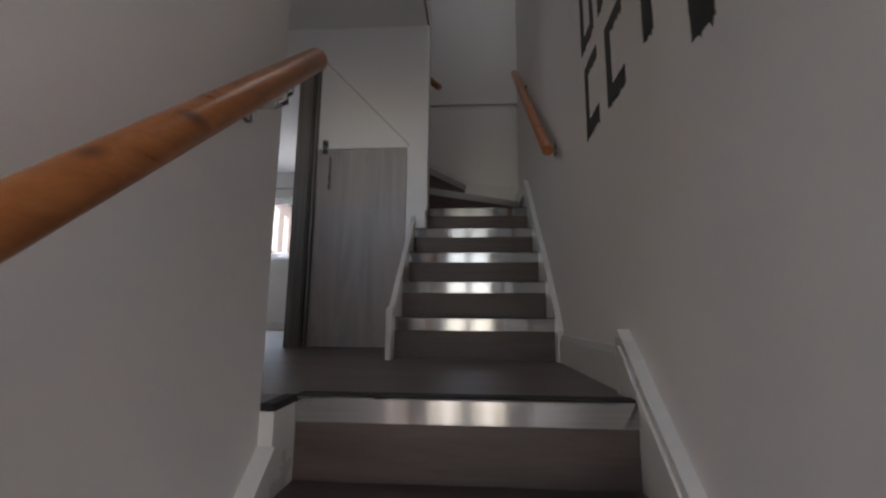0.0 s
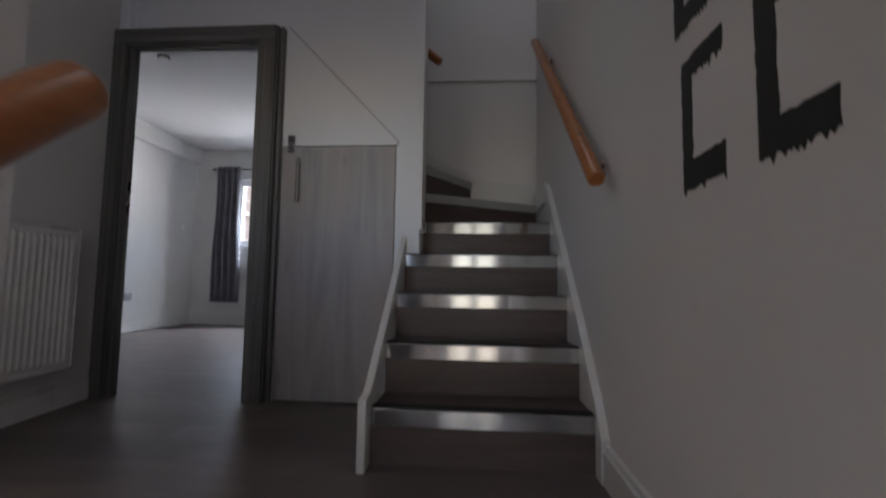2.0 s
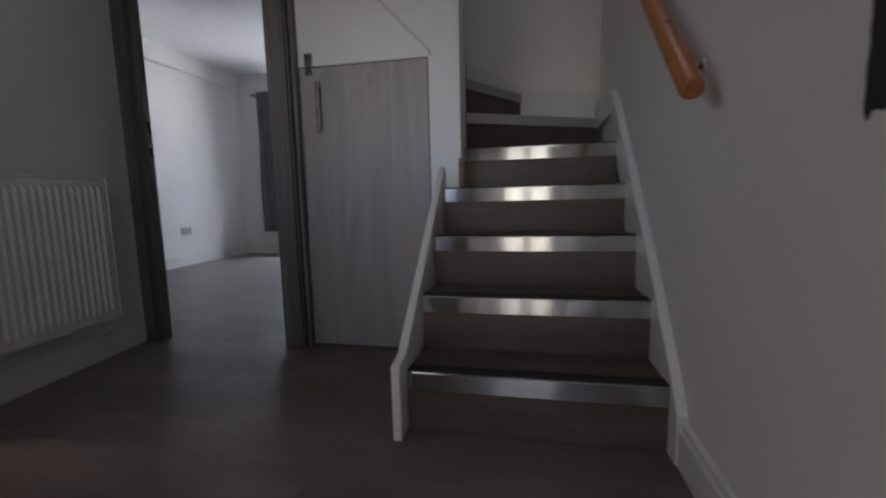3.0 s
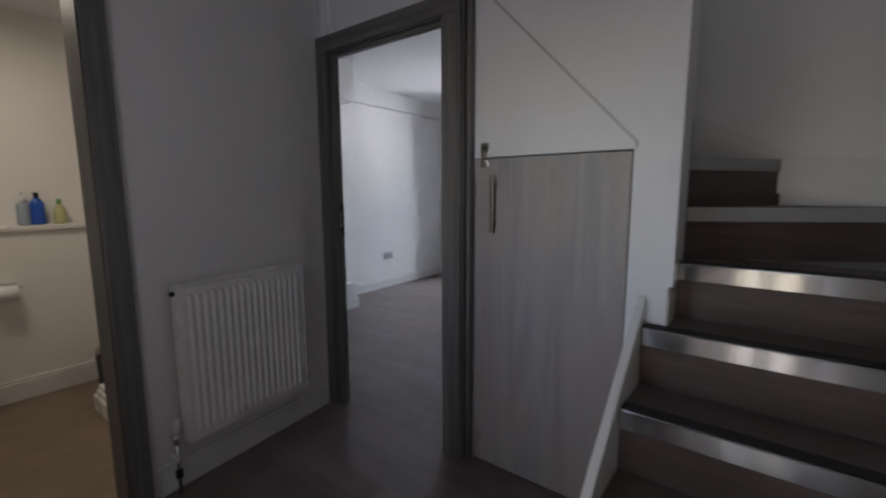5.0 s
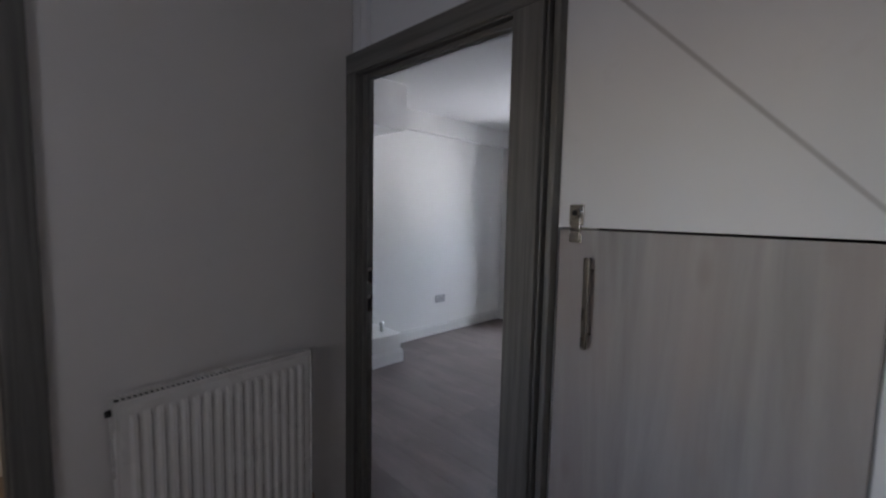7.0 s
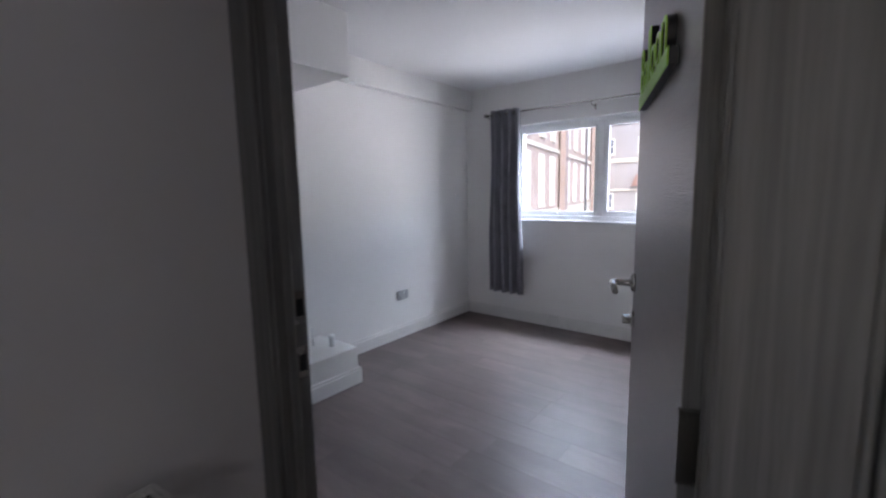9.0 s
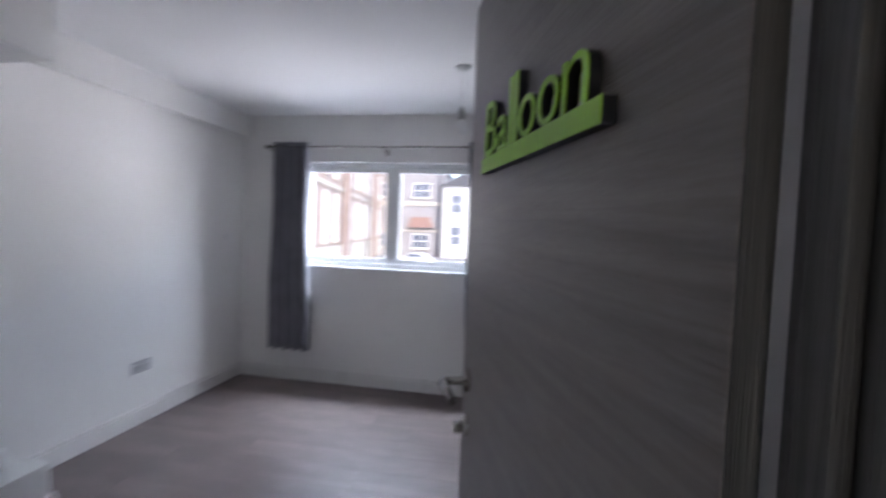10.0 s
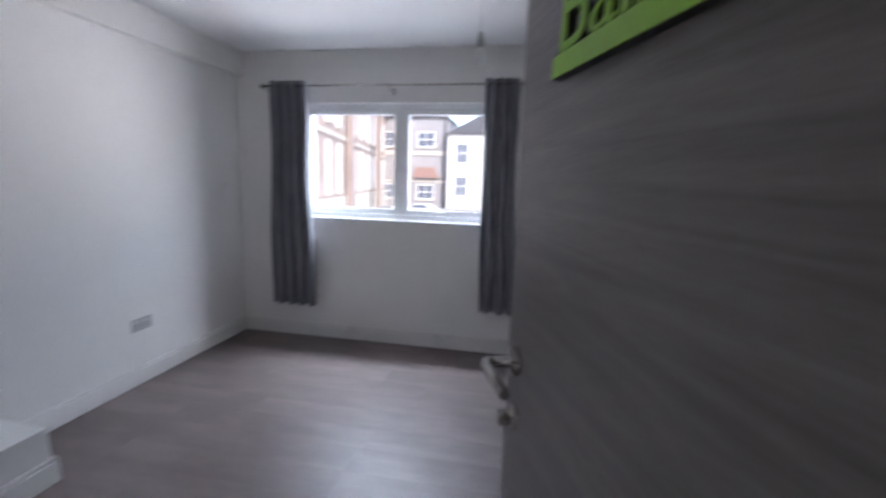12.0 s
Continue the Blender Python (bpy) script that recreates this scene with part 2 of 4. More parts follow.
def thing(name, loc, label, category, group="", kind="", m=None):
    e = new(name)
    e.empty_display_size = 0.1
    if m:
        e.matrix_basis = m
    else:
        e.location = loc
    return tagged(e, label, category, group, kind)


def setting(name, bm, material, label, category):
    return tagged(mesh(name, bm, material), label, category, kind="structure")


def B(*args, **kw):
    return box(bmesh.new(), *args, **kw)


# ---------------------------------------------------------------- plan, in metres
XR = 2.225           # face of the long wall beside the stairs
XL = 1.322           # face of the wall beside the lower flight
YC = 1.755           # face of the cupboard wall
XRAD = -0.207        # mean face of the radiator wall
RW = pose(-0.180, 0.730, 0, 0, 0, 6.56)   # the radiator wall slants: local y runs along its face, local x points into the landing
ZC = 2.34            # landing ceiling
RISE, GO = 0.197, 0.222
N1 = 1.035           # first nosing of the upper flight
SL, SR = 1.385, 2.197  # stair width between the strings
DL, DR = -0.175, 0.56  # bedroom doorway
DZ = 1.975
ROOM_X0, ROOM_X1, ROOM_Y0, ROOM_Y1, ROOM_Z = -2.22, 0.66, 1.86, 5.25, 2.47
WX0, WX1, WZ0, WZ1 = -1.62, 0.030, 1.07, 2.05

# ---------------------------------------------------------------- structure
setting("wall_stairs", B(XR, XR + 0.12, -2.3, 2.77, -1.7, 4.4), WALL, "long white painted wall beside the stairs", "wall")
bm = bmesh.new()
box(bm, 0.765, XR, 2.65, 2.77, 0.0, 4.4)
setting("wall_stairs_end", bm, WALL, "white painted wall closing the winding stairs", "wall")
bm = bmesh.new()
box(bm, 0.86, XR - 0.03, 2.628, 2.65, 1.0, 2.158)
box(bm, 0.86, XR - 0.004, 2.612, 2.65, 2.159, 2.188, 0.003)
setting("trim_stairs_panel", bm, WALL, "white painted lower panel with a ledge on the stair wall", "panel")

bm = bmesh.new()   # cupboard wall with the doorway and the cupboard's opening
box(bm, -0.42, -0.245, 1.728, 1.748, 0, ZC)
box(bm, -0.2449, DL - 0.0301, 1.732, 1.86, DZ + 0.03, ZC)
box(bm, DL - 0.03, DR + 0.03, YC, 1.86, DZ + 0.03, ZC)
box(bm, DR + 0.03, 0.70, YC, 1.86, 0, ZC)
box(bm, 0.70, 1.345, YC, 1.86, 1.39, ZC)
box(bm, 1.345, 1.475, YC, 1.86, 0, ZC)
setting("wall_cupboard", bm, PANEL, "white boarded wall round the bedroom doorway and cupboard", "wall")
bm = bmesh.new()
box(bm, 1.460, 1.492, 1.747, 1.7545, 0.93, ZC, 0.002)
setting("trim_wall_corner", bm, PANEL, "narrow white corner trim at the stair opening", "trim")
setting("wall_stairs_inner", B(1.375, 1.475, 1.86, 2.04, 0, 4.4), WALL, "white painted inner wall of the winding stairs", "wall")
setting("wall_upper_side", B(1.375, 1.475, -0.3, 1.86, ZC + 0.02, 4.4), WALL, "white painted wall of the open stairwell above", "wall")
setting("wall_upper_front", B(1.475, XR, -0.42, -0.3, ZC, 4.4), WALL, "white painted wall of the open stairwell above", "wall")
setting("wall_flight_end", B(0.765, 0.85, 1.98, 2.65, 1.4, 4.4), WALL, "white painted wall at the upper flight", "wall")
setting("wall_flight_side", B(0.76, 1.375, 1.86, 1.96, ZC, 4.4), WALL, "white painted wall at the upper flight", "wall")

bm = bmesh.new()   # radiator wall with the bathroom doorway
box(bm, -0.1, 0.0, -0.065, 1.0, 0, ZC)
box(bm, -0.1, 0.0, -0.85, -0.68, 0, ZC)
box(bm, -0.1, 0.0, -0.68, -0.065, DZ + 0.03, ZC)
setting("wall_radiator", bm, WALL, "white painted wall behind the landing radiator", "wall").matrix_basis = RW
bm = bmesh.new()
box(bm, XRAD - 0.1, 0.52, -0.24, -0.12, -0.1, ZC)
box(bm, 1.18, XL - 0.1, -0.24, -0.12, -0.1, ZC)
box(bm, 0.52, 1.18, -0.24, -0.12, -0.1, 1.0)
box(bm, 0.52, 1.18, -0.24, -0.12, 1.9, ZC)
setting("wall_landing_south", bm, WALL, "white painted wall closing the landing", "wall")
# window frame added out of view round the landing fill lamp
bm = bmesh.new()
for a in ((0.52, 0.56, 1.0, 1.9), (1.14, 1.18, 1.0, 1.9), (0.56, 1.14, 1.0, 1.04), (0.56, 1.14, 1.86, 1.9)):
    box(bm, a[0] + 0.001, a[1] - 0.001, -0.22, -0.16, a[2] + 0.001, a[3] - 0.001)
setting("window_landing_added", bm, UPVC, "unseen white window frame added round the landing fill lamp", "window")
setting("wall_lower_stairs", B(XL - 0.1, XL, -2.3, -0.12, -1.7, ZC), WALL, "white painted wall beside the lower flight", "wall")
bm = bmesh.new()   # entrance wall round the glazed door
box(bm, XL, 1.40, -2.3, -2.18, -1.7, ZC)
box(bm, 2.12, XR, -2.3, -2.18, -1.7, ZC)
box(bm, 1.40, 2.12, -2.3, -2.18, 1.62, ZC)
setting("wall_entrance", bm, WALL, "white painted entrance wall at the foot of the stairs", "wall")
bm = bmesh.new()
box(bm, 1.40, 1.48, -2.26, -2.21, -1.378, 1.62)
box(bm, 1.72, 1.80, -2.26, -2.21, -1.378, 1.62)
box(bm, 2.04, 2.12, -2.26, -2.21, -1.378, 1.62)
for x in (1.48, 1.80):
    box(bm, x, x + 0.24, -2.26, -2.21, -1.378, -1.20)
    box(bm, x, x + 0.24, -2.26, -2.21, 0.60, 0.66)
    box(bm, x, x + 0.24, -2.26, -2.21, 1.45, 1.62)
setting("door_entrance", bm, UPVC, "white entrance door with two glazed panels", "door")

setting("ceiling_landing", B(XRAD - 0.1, 1.475, -2.3, 1.86, ZC, ZC + 0.1), CEIL, "white painted landing ceiling", "ceiling")
setting("ceiling_lower_stairs", B(1.475, XR, -2.3, -0.42, ZC, ZC + 0.1), CEIL, "white painted ceiling over the lower flight", "ceiling")
bm = bmesh.new()   # roof of the stairwell with the roof light's opening
box(bm, 0.66, 1.55, -0.42, 2.77, 4.4, 4.5)
box(bm, 2.17, 2.36, -0.42, 2.77, 4.4, 4.5)
box(bm, 1.55, 2.17, -0.42, 0.74, 4.4, 4.5)
box(bm, 1.55, 2.17, 1.66, 2.77, 4.4, 4.5)
setting("ceiling_stairwell", bm, CEIL, "white stairwell ceiling with a roof light", "ceiling")
setting("window_rooflight", B(1.55, 2.17, 0.74, 1.66, 4.45, 4.47), UPVC, "white roof light over the stairwell", "window")

# bedroom shell
setting("wall_bedroom_left", B(ROOM_X0 - 0.12, ROOM_X0, 1.86, ROOM_Y1 + 0.25, -0.1, ROOM_Z), WALL_ROOM, "white painted bedroom wall", "wall")
setting("wall_bedroom_right", B(ROOM_X1, ROOM_X1 + 0.1, 1.86, ROOM_Y1 + 0.25, -0.1, ROOM_Z), WALL_ROOM, "white painted bedroom wall", "wall")
bm = bmesh.new()
box(bm, ROOM_X0, WX0, ROOM_Y1, ROOM_Y1 + 0.25, -0.1, ROOM_Z)
box(bm, WX1, ROOM_X1, ROOM_Y1, ROOM_Y1 + 0.25, -0.1, ROOM_Z)
box(bm, WX0, WX1, ROOM_Y1, ROOM_Y1 + 0.25, -0.1, WZ0)
box(bm, WX0, WX1, ROOM_Y1, ROOM_Y1 + 0.25, WZ1, ROOM_Z)
setting("wall_window", bm, WALL_ROOM, "white painted bedroom wall with the window", "wall")
bm = bmesh.new()
box(bm, ROOM_X0, XRAD - 0.1, 1.702, 1.75, 0, ROOM_Z)
box(bm, XRAD - 0.1, ROOM_X1, 1.80, 1.86, ZC + 0.1, ROOM_Z)
setting("wall_bedroom_south", bm, WALL_ROOM, "white painted bedroom wall beside the doorway", "wall")
setting("ceiling_bedroom", B(ROOM_X0 - 0.12, ROOM_X1 + 0.1, 1.76, ROOM_Y1 + 0.25, ROOM_Z, ROOM_Z + 0.1), CEIL, "white painted bedroom ceiling", "ceiling")
bm = bmesh.new()
box(bm, ROOM_X0, -2.148, 3.04, ROOM_Y1, 2.27, ROOM_Z)
setting("trim_beam_low", bm, WALL_ROOM, "white boxed-in beam along the bedroom wall", "beam")
setting("trim_beam_deep", B(ROOM_X0, -1.535, 1.86, 3.04, 2.10, ROOM_Z), WALL_ROOM, "deep white boxed-in beam over the bedroom radiator", "beam")
setting("wall_bedroom_jog", B(ROOM_X0, -1.96, 1.86, 2.93, 0, 2.10), WALL_ROOM, "white painted projecting wall behind the bedroom radiator", "wall")
bm = bmesh.new()
box(bm, ROOM_X0, -1.775, 1.86, 3.20, 0, 0.272, 0.004)
setting("step_boxed", bm, TRIM, "low white boxed-in step under the bedroom radiator", "boxed step")


def skirting(name, runs, label, h=0.12, t=0.018):
    """Skirting boards along straight runs: (x0, y0, x1, y1, side), side being the way into the room."""
    bm = bmesh.new()
    for x0, y0, x1, y1, (sx, sy) in runs:
        ax, bx = sorted((x0, x1))
        ay, by = sorted((y0, y1))
        for th, z0, z1 in ((t, 0.0, h - 0.02), (t * 0.6, h - 0.02, h)):
            box(bm, ax + min(sx, 0) * th, bx + max(sx, 0) * th, ay + min(sy, 0) * th, by + max(sy, 0) * th, z0 + 0.001, z1)
    return setting(name, bm, TRIM, label, "skirting board")


skirting("baseboard_landing", [(0.0, 0.014, 0.0, 0.95, (1, 0))], "white skirting board under the landing radiator").matrix_basis = RW
skirting("baseboard_bedroom", [(ROOM_X0, 3.201, ROOM_X0, ROOM_Y1, (1, 0)), (ROOM_X0 + 0.02, ROOM_Y1, ROOM_X1, ROOM_Y1, (0, -1)),
                               (-1.775, 1.87, -1.775, 3.20, (1, 0)), (-2.2, 3.20, -1.757, 3.20, (0, 1))],
         "white skirting board round the bedroom")
skirting("baseboard_stairs_wall", [(XR, 0.152, XR, 0.97, (-1, 0))], "white skirting board along the stair wall", 0.125, 0.022)

# ---------------------------------------------------------------- staircase
stair_upper = thing("staircase_upper", (0, 0, 0), "winding upper staircase with brown treads and aluminium nosings", "staircase", kind="structure")
stair_lower = thing("staircase_lower", (0, 0, 0), "lower staircase with brown treads and aluminium nosings", "staircase", kind="structure")


def nosing(x0, x1, y, z, parent):
    """An aluminium angle with a black rubber tread strip."""
    bm = bmesh.new()
    prism(bm, [(y - 0.004, z - 0.058), (y - 0.004, z - 0.002), (y - 0.001, z + 0.002), (y + 0.012, z + 0.002),
               (y + 0.012, z - 0.001), (y + 0.001, z - 0.004), (y + 0.001, z - 0.058)], x0 + 0.001, x1 - 0.001, "x")
    n = part("nosing", bm, ALU, parent, "brushed aluminium nosing")
    bm = bmesh.new()
    box(bm, x0 + 0.001, x1 - 0.001, y + 0.0, y + 0.05, z + 0.0025, z + 0.0065, 0.001)
    part("grip_strip", bm, RUBBER, n, "black rubber grip strip")


def step(x0, x1, y, z, go, parent):
    part("tread", B(x0, x1, y + 0.002, y + go + 0.012, z - 0.028, z, 0.002), STEP, parent)
    part("riser", B(x0, x1, y + 0.002, y + 0.014, z - RISE, z - 0.0285), STEP, parent)
    nosing(x0, x1, y, z, parent)


for k in range(1, 6):
    x0 = SL + 0.03 if k < 5 else 1.478
    step(x0, SR, N1 + GO * (k - 1), RISE * k, GO, stair_upper)
for k in range(0, 8):
    z = -RISE * k
    y = -GO * k
    if k:
        step(SL - 0.03, SR - 0.006, y, z, GO, stair_lower)
part("riser", B(SL - 0.03, SR - 0.006, 0.004, 0.014, -RISE, -0.0285), STEP, stair_lower)
nosing(SL - 0.03, SR - 0.006, 0.0, 0.0, stair_lower)

# winding treads round the newel
PX, PY = 1.476, 2.045


def winder(k, outline, edge, label):
    z = RISE * k
    part("winder_tread", prism(bmesh.new(), outline, z - 0.028, z, "z"), STEP, stair_upper)
    (ax, ay), (bx, by) = edge
    d = Vector((bx - ax, by - ay, 0))
    a = math.degrees(math.atan2(d.y, d.x))
    m = pose(ax, ay, 0, 0, 0, a)
    part("riser", B(0, d.length, 0.002, 0.014, z - RISE, z - 0.0285), STEP, stair_upper, m=m)
    part("nosing", B(0, d.length, -0.004, 0.001, z - 0.05, z + 0.003, 0.001), DULL, stair_upper, "dull grey nosing", m=m)


winder(6, [(PX, PY), (SR, 2.47), (SR, 2.62), (1.60, 2.62), (1.40, 2.62), (1.40, 2.16)], ((PX, PY), (SR, 2.47)), "")
winder(7, [(1.45, 2.13), (1.755, 2.624), (0.78, 2.624), (0.78, 2.05), (1.37, 2.05)], ((1.45, 2.13), (1.755, 2.624)), "")
winder(8, [(1.40, 2.05), (1.40, 2.624), (0.78, 2.624), (0.78, 2.05)], ((1.40, 2.05), (1.40, 2.624)), "")
winder(9, [(1.16, 2.05), (1.16, 2.624), (0.78, 2.624), (0.78, 2.05)], ((1.16, 2.05), (1.16, 2.624)), "")


def string(name, y0, z0, y1, z1, xa, xb, parent, foot=None, up=0.06, deep=0.30):
    """A sloping side board; y0, z0 and y1, z1 lie on the nosings' line."""
    s = (z1 - z0) / (y1 - y0)
    out = [(y0, z0 + up), (y1, z1 + up), (y1, z1 - deep), (y0, z0 - deep)]
    if foot is not None:
        yf = y0 - 0.075
        out = [(yf, foot), (yf, z0 + up - 0.075 * s * 0.2), (y0, z0 + up + 0.0), (y1, z1 + up), (y1, max(foot, z1 - deep)), (y0 + (deep - z0 + foot) / s, foot)]
    bm = prism(bmesh.new(), out, xa, xb, "x")
    bmesh.ops.bevel(bm, geom=list(bm.edges), offset=0.003, segments=2, affect="EDGES")
    return part(name, bm, TRIM, parent, "white painted side string")


string("string", N1, RISE + 0.0, 1.752, RISE + (1.752 - N1) / GO * RISE, SL, SL + 0.028, stair_upper, 0.0)
bm = prism(bmesh.new(), [(0.97, 0.0), (0.97, 0.145), (1.035, 0.235), (1.31, 0.525), (2.04, 1.215), (2.10, 1.25), (2.10, 1.1), (1.98, 1.0), (1.2, 0.0)], SR, XR, "x")
part("string", bm, TRIM, stair_upper, "white painted wall string")
bm = prism(bmesh.new(), [(2.101, 1.15), (2.101, 1.2505), (2.16, 1.275), (2.627, 1.285), (2.627, 1.15)], SR, XR, "x")
part("string", bm, TRIM, stair_upper, "white painted wall string")
bm = prism(bmesh.new(), [(2.19, 1.15), (2.19, 1.355), (1.80, 1.40), (1.42, 1.60), (1.10, 1.86), (0.87, 1.98), (0.87, 1.40)], 2.606, 2.6275, "y")
part("string", bm, TRIM, stair_upper, "white painted wall string along the winders")
part("newel", B(1.447, 1.480, 1.757, 1.90, 0.70, 1.06, 0.003), TRIM, stair_upper, "white painted newel block")
for xa, xb in ((SR - 0.005, XR), (XL, SL - 0.03)):
    bm = prism(bmesh.new(), [(0.15, 0.155), (0.125, 0.172), (-1.70, 0.172 - 1.825 / GO * RISE * 0.97), (-1.70, -2.05), (-0.05, -0.55), (0.02, -0.30), (0.02, 0.0), (0.15, 0.0)] if xa > 2
               else [(0.02, -0.012), (-0.12, -0.012), (-0.12, -0.085), (-1.70, -0.085 - 1.58 / GO * RISE), (-1.70, -1.80), (-0.1, -0.45), (0.02, -0.25)], xa, xb, "x")
    st = part("string", bm, TRIM, stair_lower, "white painted wall string")
    if xa > 2:   # rounded bead under the board's top edge
        k = RISE / GO * 0.97
        bm = prism(bmesh.new(), [(0.128, 0.118), (0.112, 0.128), (-1.69, 0.128 - 1.802 * k), (-1.69, 0.112 - 1.802 * k), (0.118, 0.108)], xa - 0.006, xa, "x")
        part("bead", bm, TRIM, st, "narrow white bead")
part("edge_strip", B(XL + 0.002, SL - 0.028, -0.124, 0.004, -0.0115, 0.0065, 0.002), RUBBER, stair_lower, "black rubber edge strip")
# small moulding along the top of the lower wall strings
for xa, xb, lift, ye in ((SL - 0.03, SL - 0.022, -0.085, -0.122),):
    s = RISE / GO
    bm = prism(bmesh.new(), [(ye, lift), (ye, lift - 0.035), (-1.70, lift - 0.035 - (1.70 + ye) * s), (-1.70, lift - (1.70 + ye) * s)], xa, xb, "x")
    part("moulding", bm, TRIM, stair_lower, "rounded white moulding")

# ---------------------------------------------------------------- handrails


def handrail(name, a, b, wall_x, brackets, label, r=0.027, parent_kind=""):
    a, b = Vector(a), Vector(b)
    t = thing(name, a, label, "handrail")
    d = (b - a)
    e = d.normalized() * 0.012
    bm = bmesh.new()
    tube(bm, [Vector((0, 0, 0)), e * 0.4, e, d * 0.25, d * 0.5, d * 0.75, d - e, d - e * 0.4, d], [r * 0.80, r * 0.94, r, r, r, r, r, r * 0.94, r * 0.80], 24)
    part("rail", bm, PINE, t, "round orange pine rail")
    side = 1 if wall_x > a.x else -1
    for f in brackets:
        p = d * f
        w = wall_x - a.x
        bm = bmesh.new()
        lathe(bm, [(0.036, 0), (0.036, 0.003), (0.029, 0.008), (0.012, 0.014), (0.009, 0.02)], 20,
              pose(p.x + w, p.y, p.z - 0.075, 0, -90 * side, 0))
        tube(bm, [(p.x + w - side * 0.012, p.y, p.z - 0.075), (p.x + w * 0.35, p.y, p.z - 0.075), (p.x + w * 0.08, p.y, p.z - 0.066),
                  (p.x, p.y, p.z - 0.047), (p.x, p.y, p.z - r + 0.002)], 0.0075, 10)
        part("bracket", bm, CHROME, t, "chrome wall bracket")
    return t


handrail("handrail", (2.155, 0.835, 0.975), (2.155, 2.22, 2.225), XR, (0.12, 0.85), "round orange pine handrail on the upper stair wall")
handrail("handrail", (1.416, -0.146, 0.829), (1.416, -1.75, -0.580), XL, (0.085, 0.5, 0.9), "round orange pine handrail beside the lower flight")
handrail("handrail", (1.545, 2.115, 2.045), (1.10, 2.115, 2.42), 1.475, (), "short end of pine handrail on the inner stair wall")

setting("floor_threshold", B(-0.42, 0.72, 1.66, 1.90, -0.06, -0.003), PLANK, "brown laminate under the bedroom doorway", "floor")

# ---------------------------------------------------------------- bedroom door frame, door, sign


def door_frame(name, x0, x1, yf, yb, ztop, wl, wr, label, m=None, stop=True, ribs=True, yl=None, rebate=0.0):
    """Lining, stops and raised architraves round an opening in a wall that runs along x; yf is the front of the architrave."""
    t = thing(name, (0, 0, 0), label, "door frame", kind="structure", m=m)
    yl = yl or yb
    xa = x0 - rebate
    part("lining", B(xa - 0.028, xa, yf + 0.012, yl, 0.0, ztop, 0.002), FRAME, t)
    part("lining", B(x1, x1 + 0.028, yf + 0.012, yb, 0.0, ztop, 0.002), FRAME, t)
    part("lining", B(xa - 0.028, x1 + 0.028, yf + 0.012, yl, ztop + 0.001, ztop + 0.028, 0.002), FRAME_H, t)
    part("architrave", B(xa - wl, xa - 0.006, yf, 1.7275 if not m else yf + 0.02, 0.0, ztop + 0.006, 0.004), FRAME, t)
    part("architrave", B(x1 + 0.006, x1 + wr, yf, 1.754 if not m else yf + 0.02, 0.0, ztop + 0.006, 0.004), FRAME, t)
    part("architrave", B(xa - wl, x1 + wr, yf, 1.754 if not m else yf + 0.02, ztop + 0.007, ztop + 0.088, 0.004), FRAME_H, t)
    if ribs:
        for a, w in ((0.0, 0.010), (0.014, 0.020)):
            part("moulding", B(x1 + wr + a + 0.002, x1 + wr + a + w, yf + 0.012 + a, 1.754, 0.0, ztop + 0.088, 0.003), FRAME, t)
    if stop:
        part("stop", B(xa + 0.0005, x0, yl - 0.030, yl - 0.001, 0.0, ztop, 0.002), FRAME, t)
        part("stop", B(x1 - 0.013, x1 - 0.0005, yb - 0.062, yb - 0.032, 0.0, ztop, 0.002), FRAME, t)
        part("stop", B(x0 + 0.004, x1 - 0.014, yl - 0.030, yl - 0.001, ztop - 0.020, ztop, 0.002), FRAME_H, t)
    return t


frame_bed = door_frame("door_frame_bedroom", DL, DR, 1.69, 1.845, DZ, 0.088, 0.106, "grey oak door frame of the bedroom", yl=1.752, rebate=0.038)
for z in (1.15, 1.03):
    part("strike_plate", B(DL + 0.0008, DL + 0.003, 1.722, 1.746, z - 0.035, z + 0.035, 0.0008), STEEL, frame_bed, "dark metal strike plate")
    part("strike_hole", B(DL + 0.0031, DL + 0.0036, 1.726, 1.742, z - 0.018, z + 0.018), RUBBER, frame_bed)

# the door stands open about seventy degrees; local x runs from the hinge to the free edge, local -y is the landing side
DA = math.degrees(math.atan2(0.947, -0.322))
LW, LH, LT = 0.760, 1.965, 0.026
door_m = pose(0.521, 1.829, 0.006, 0, 0, DA)
door = thing("door_1", (0, 0, 0), "open grey oak veneered bedroom door with lever handle", "door", kind="structure", m=door_m)
part("leaf", B(0.0, LW, -LT, 0.0, 0.0, LH, 0.002), LEAF, door)
# darker strip added so the lit hinge edge still reads dark
part("edge_band", B(-0.0016, -0.0003, -LT + 0.001, -0.001, 0.0, LH), FRAME, door)
part("edge_band", B(LW + 0.0002, LW + 0.0015, -LT + 0.001, -0.001, 0.0, LH), FRAME, door)
for z in (0.22, 1.0, 1.69):
    bm = bmesh.new()
    tube(bm, [(-0.010, -LT - 0.004, z), (-0.010, -LT - 0.004, z + 0.1)], 0.007, 10)
    box(bm, -0.010, 0.0, -LT, -LT + 0.03, z, z + 0.1)
    part("hinge", bm, DARK_STEEL, door, "dark steel butt hinge")
HX, HZ = LW - 0.052, 1.115


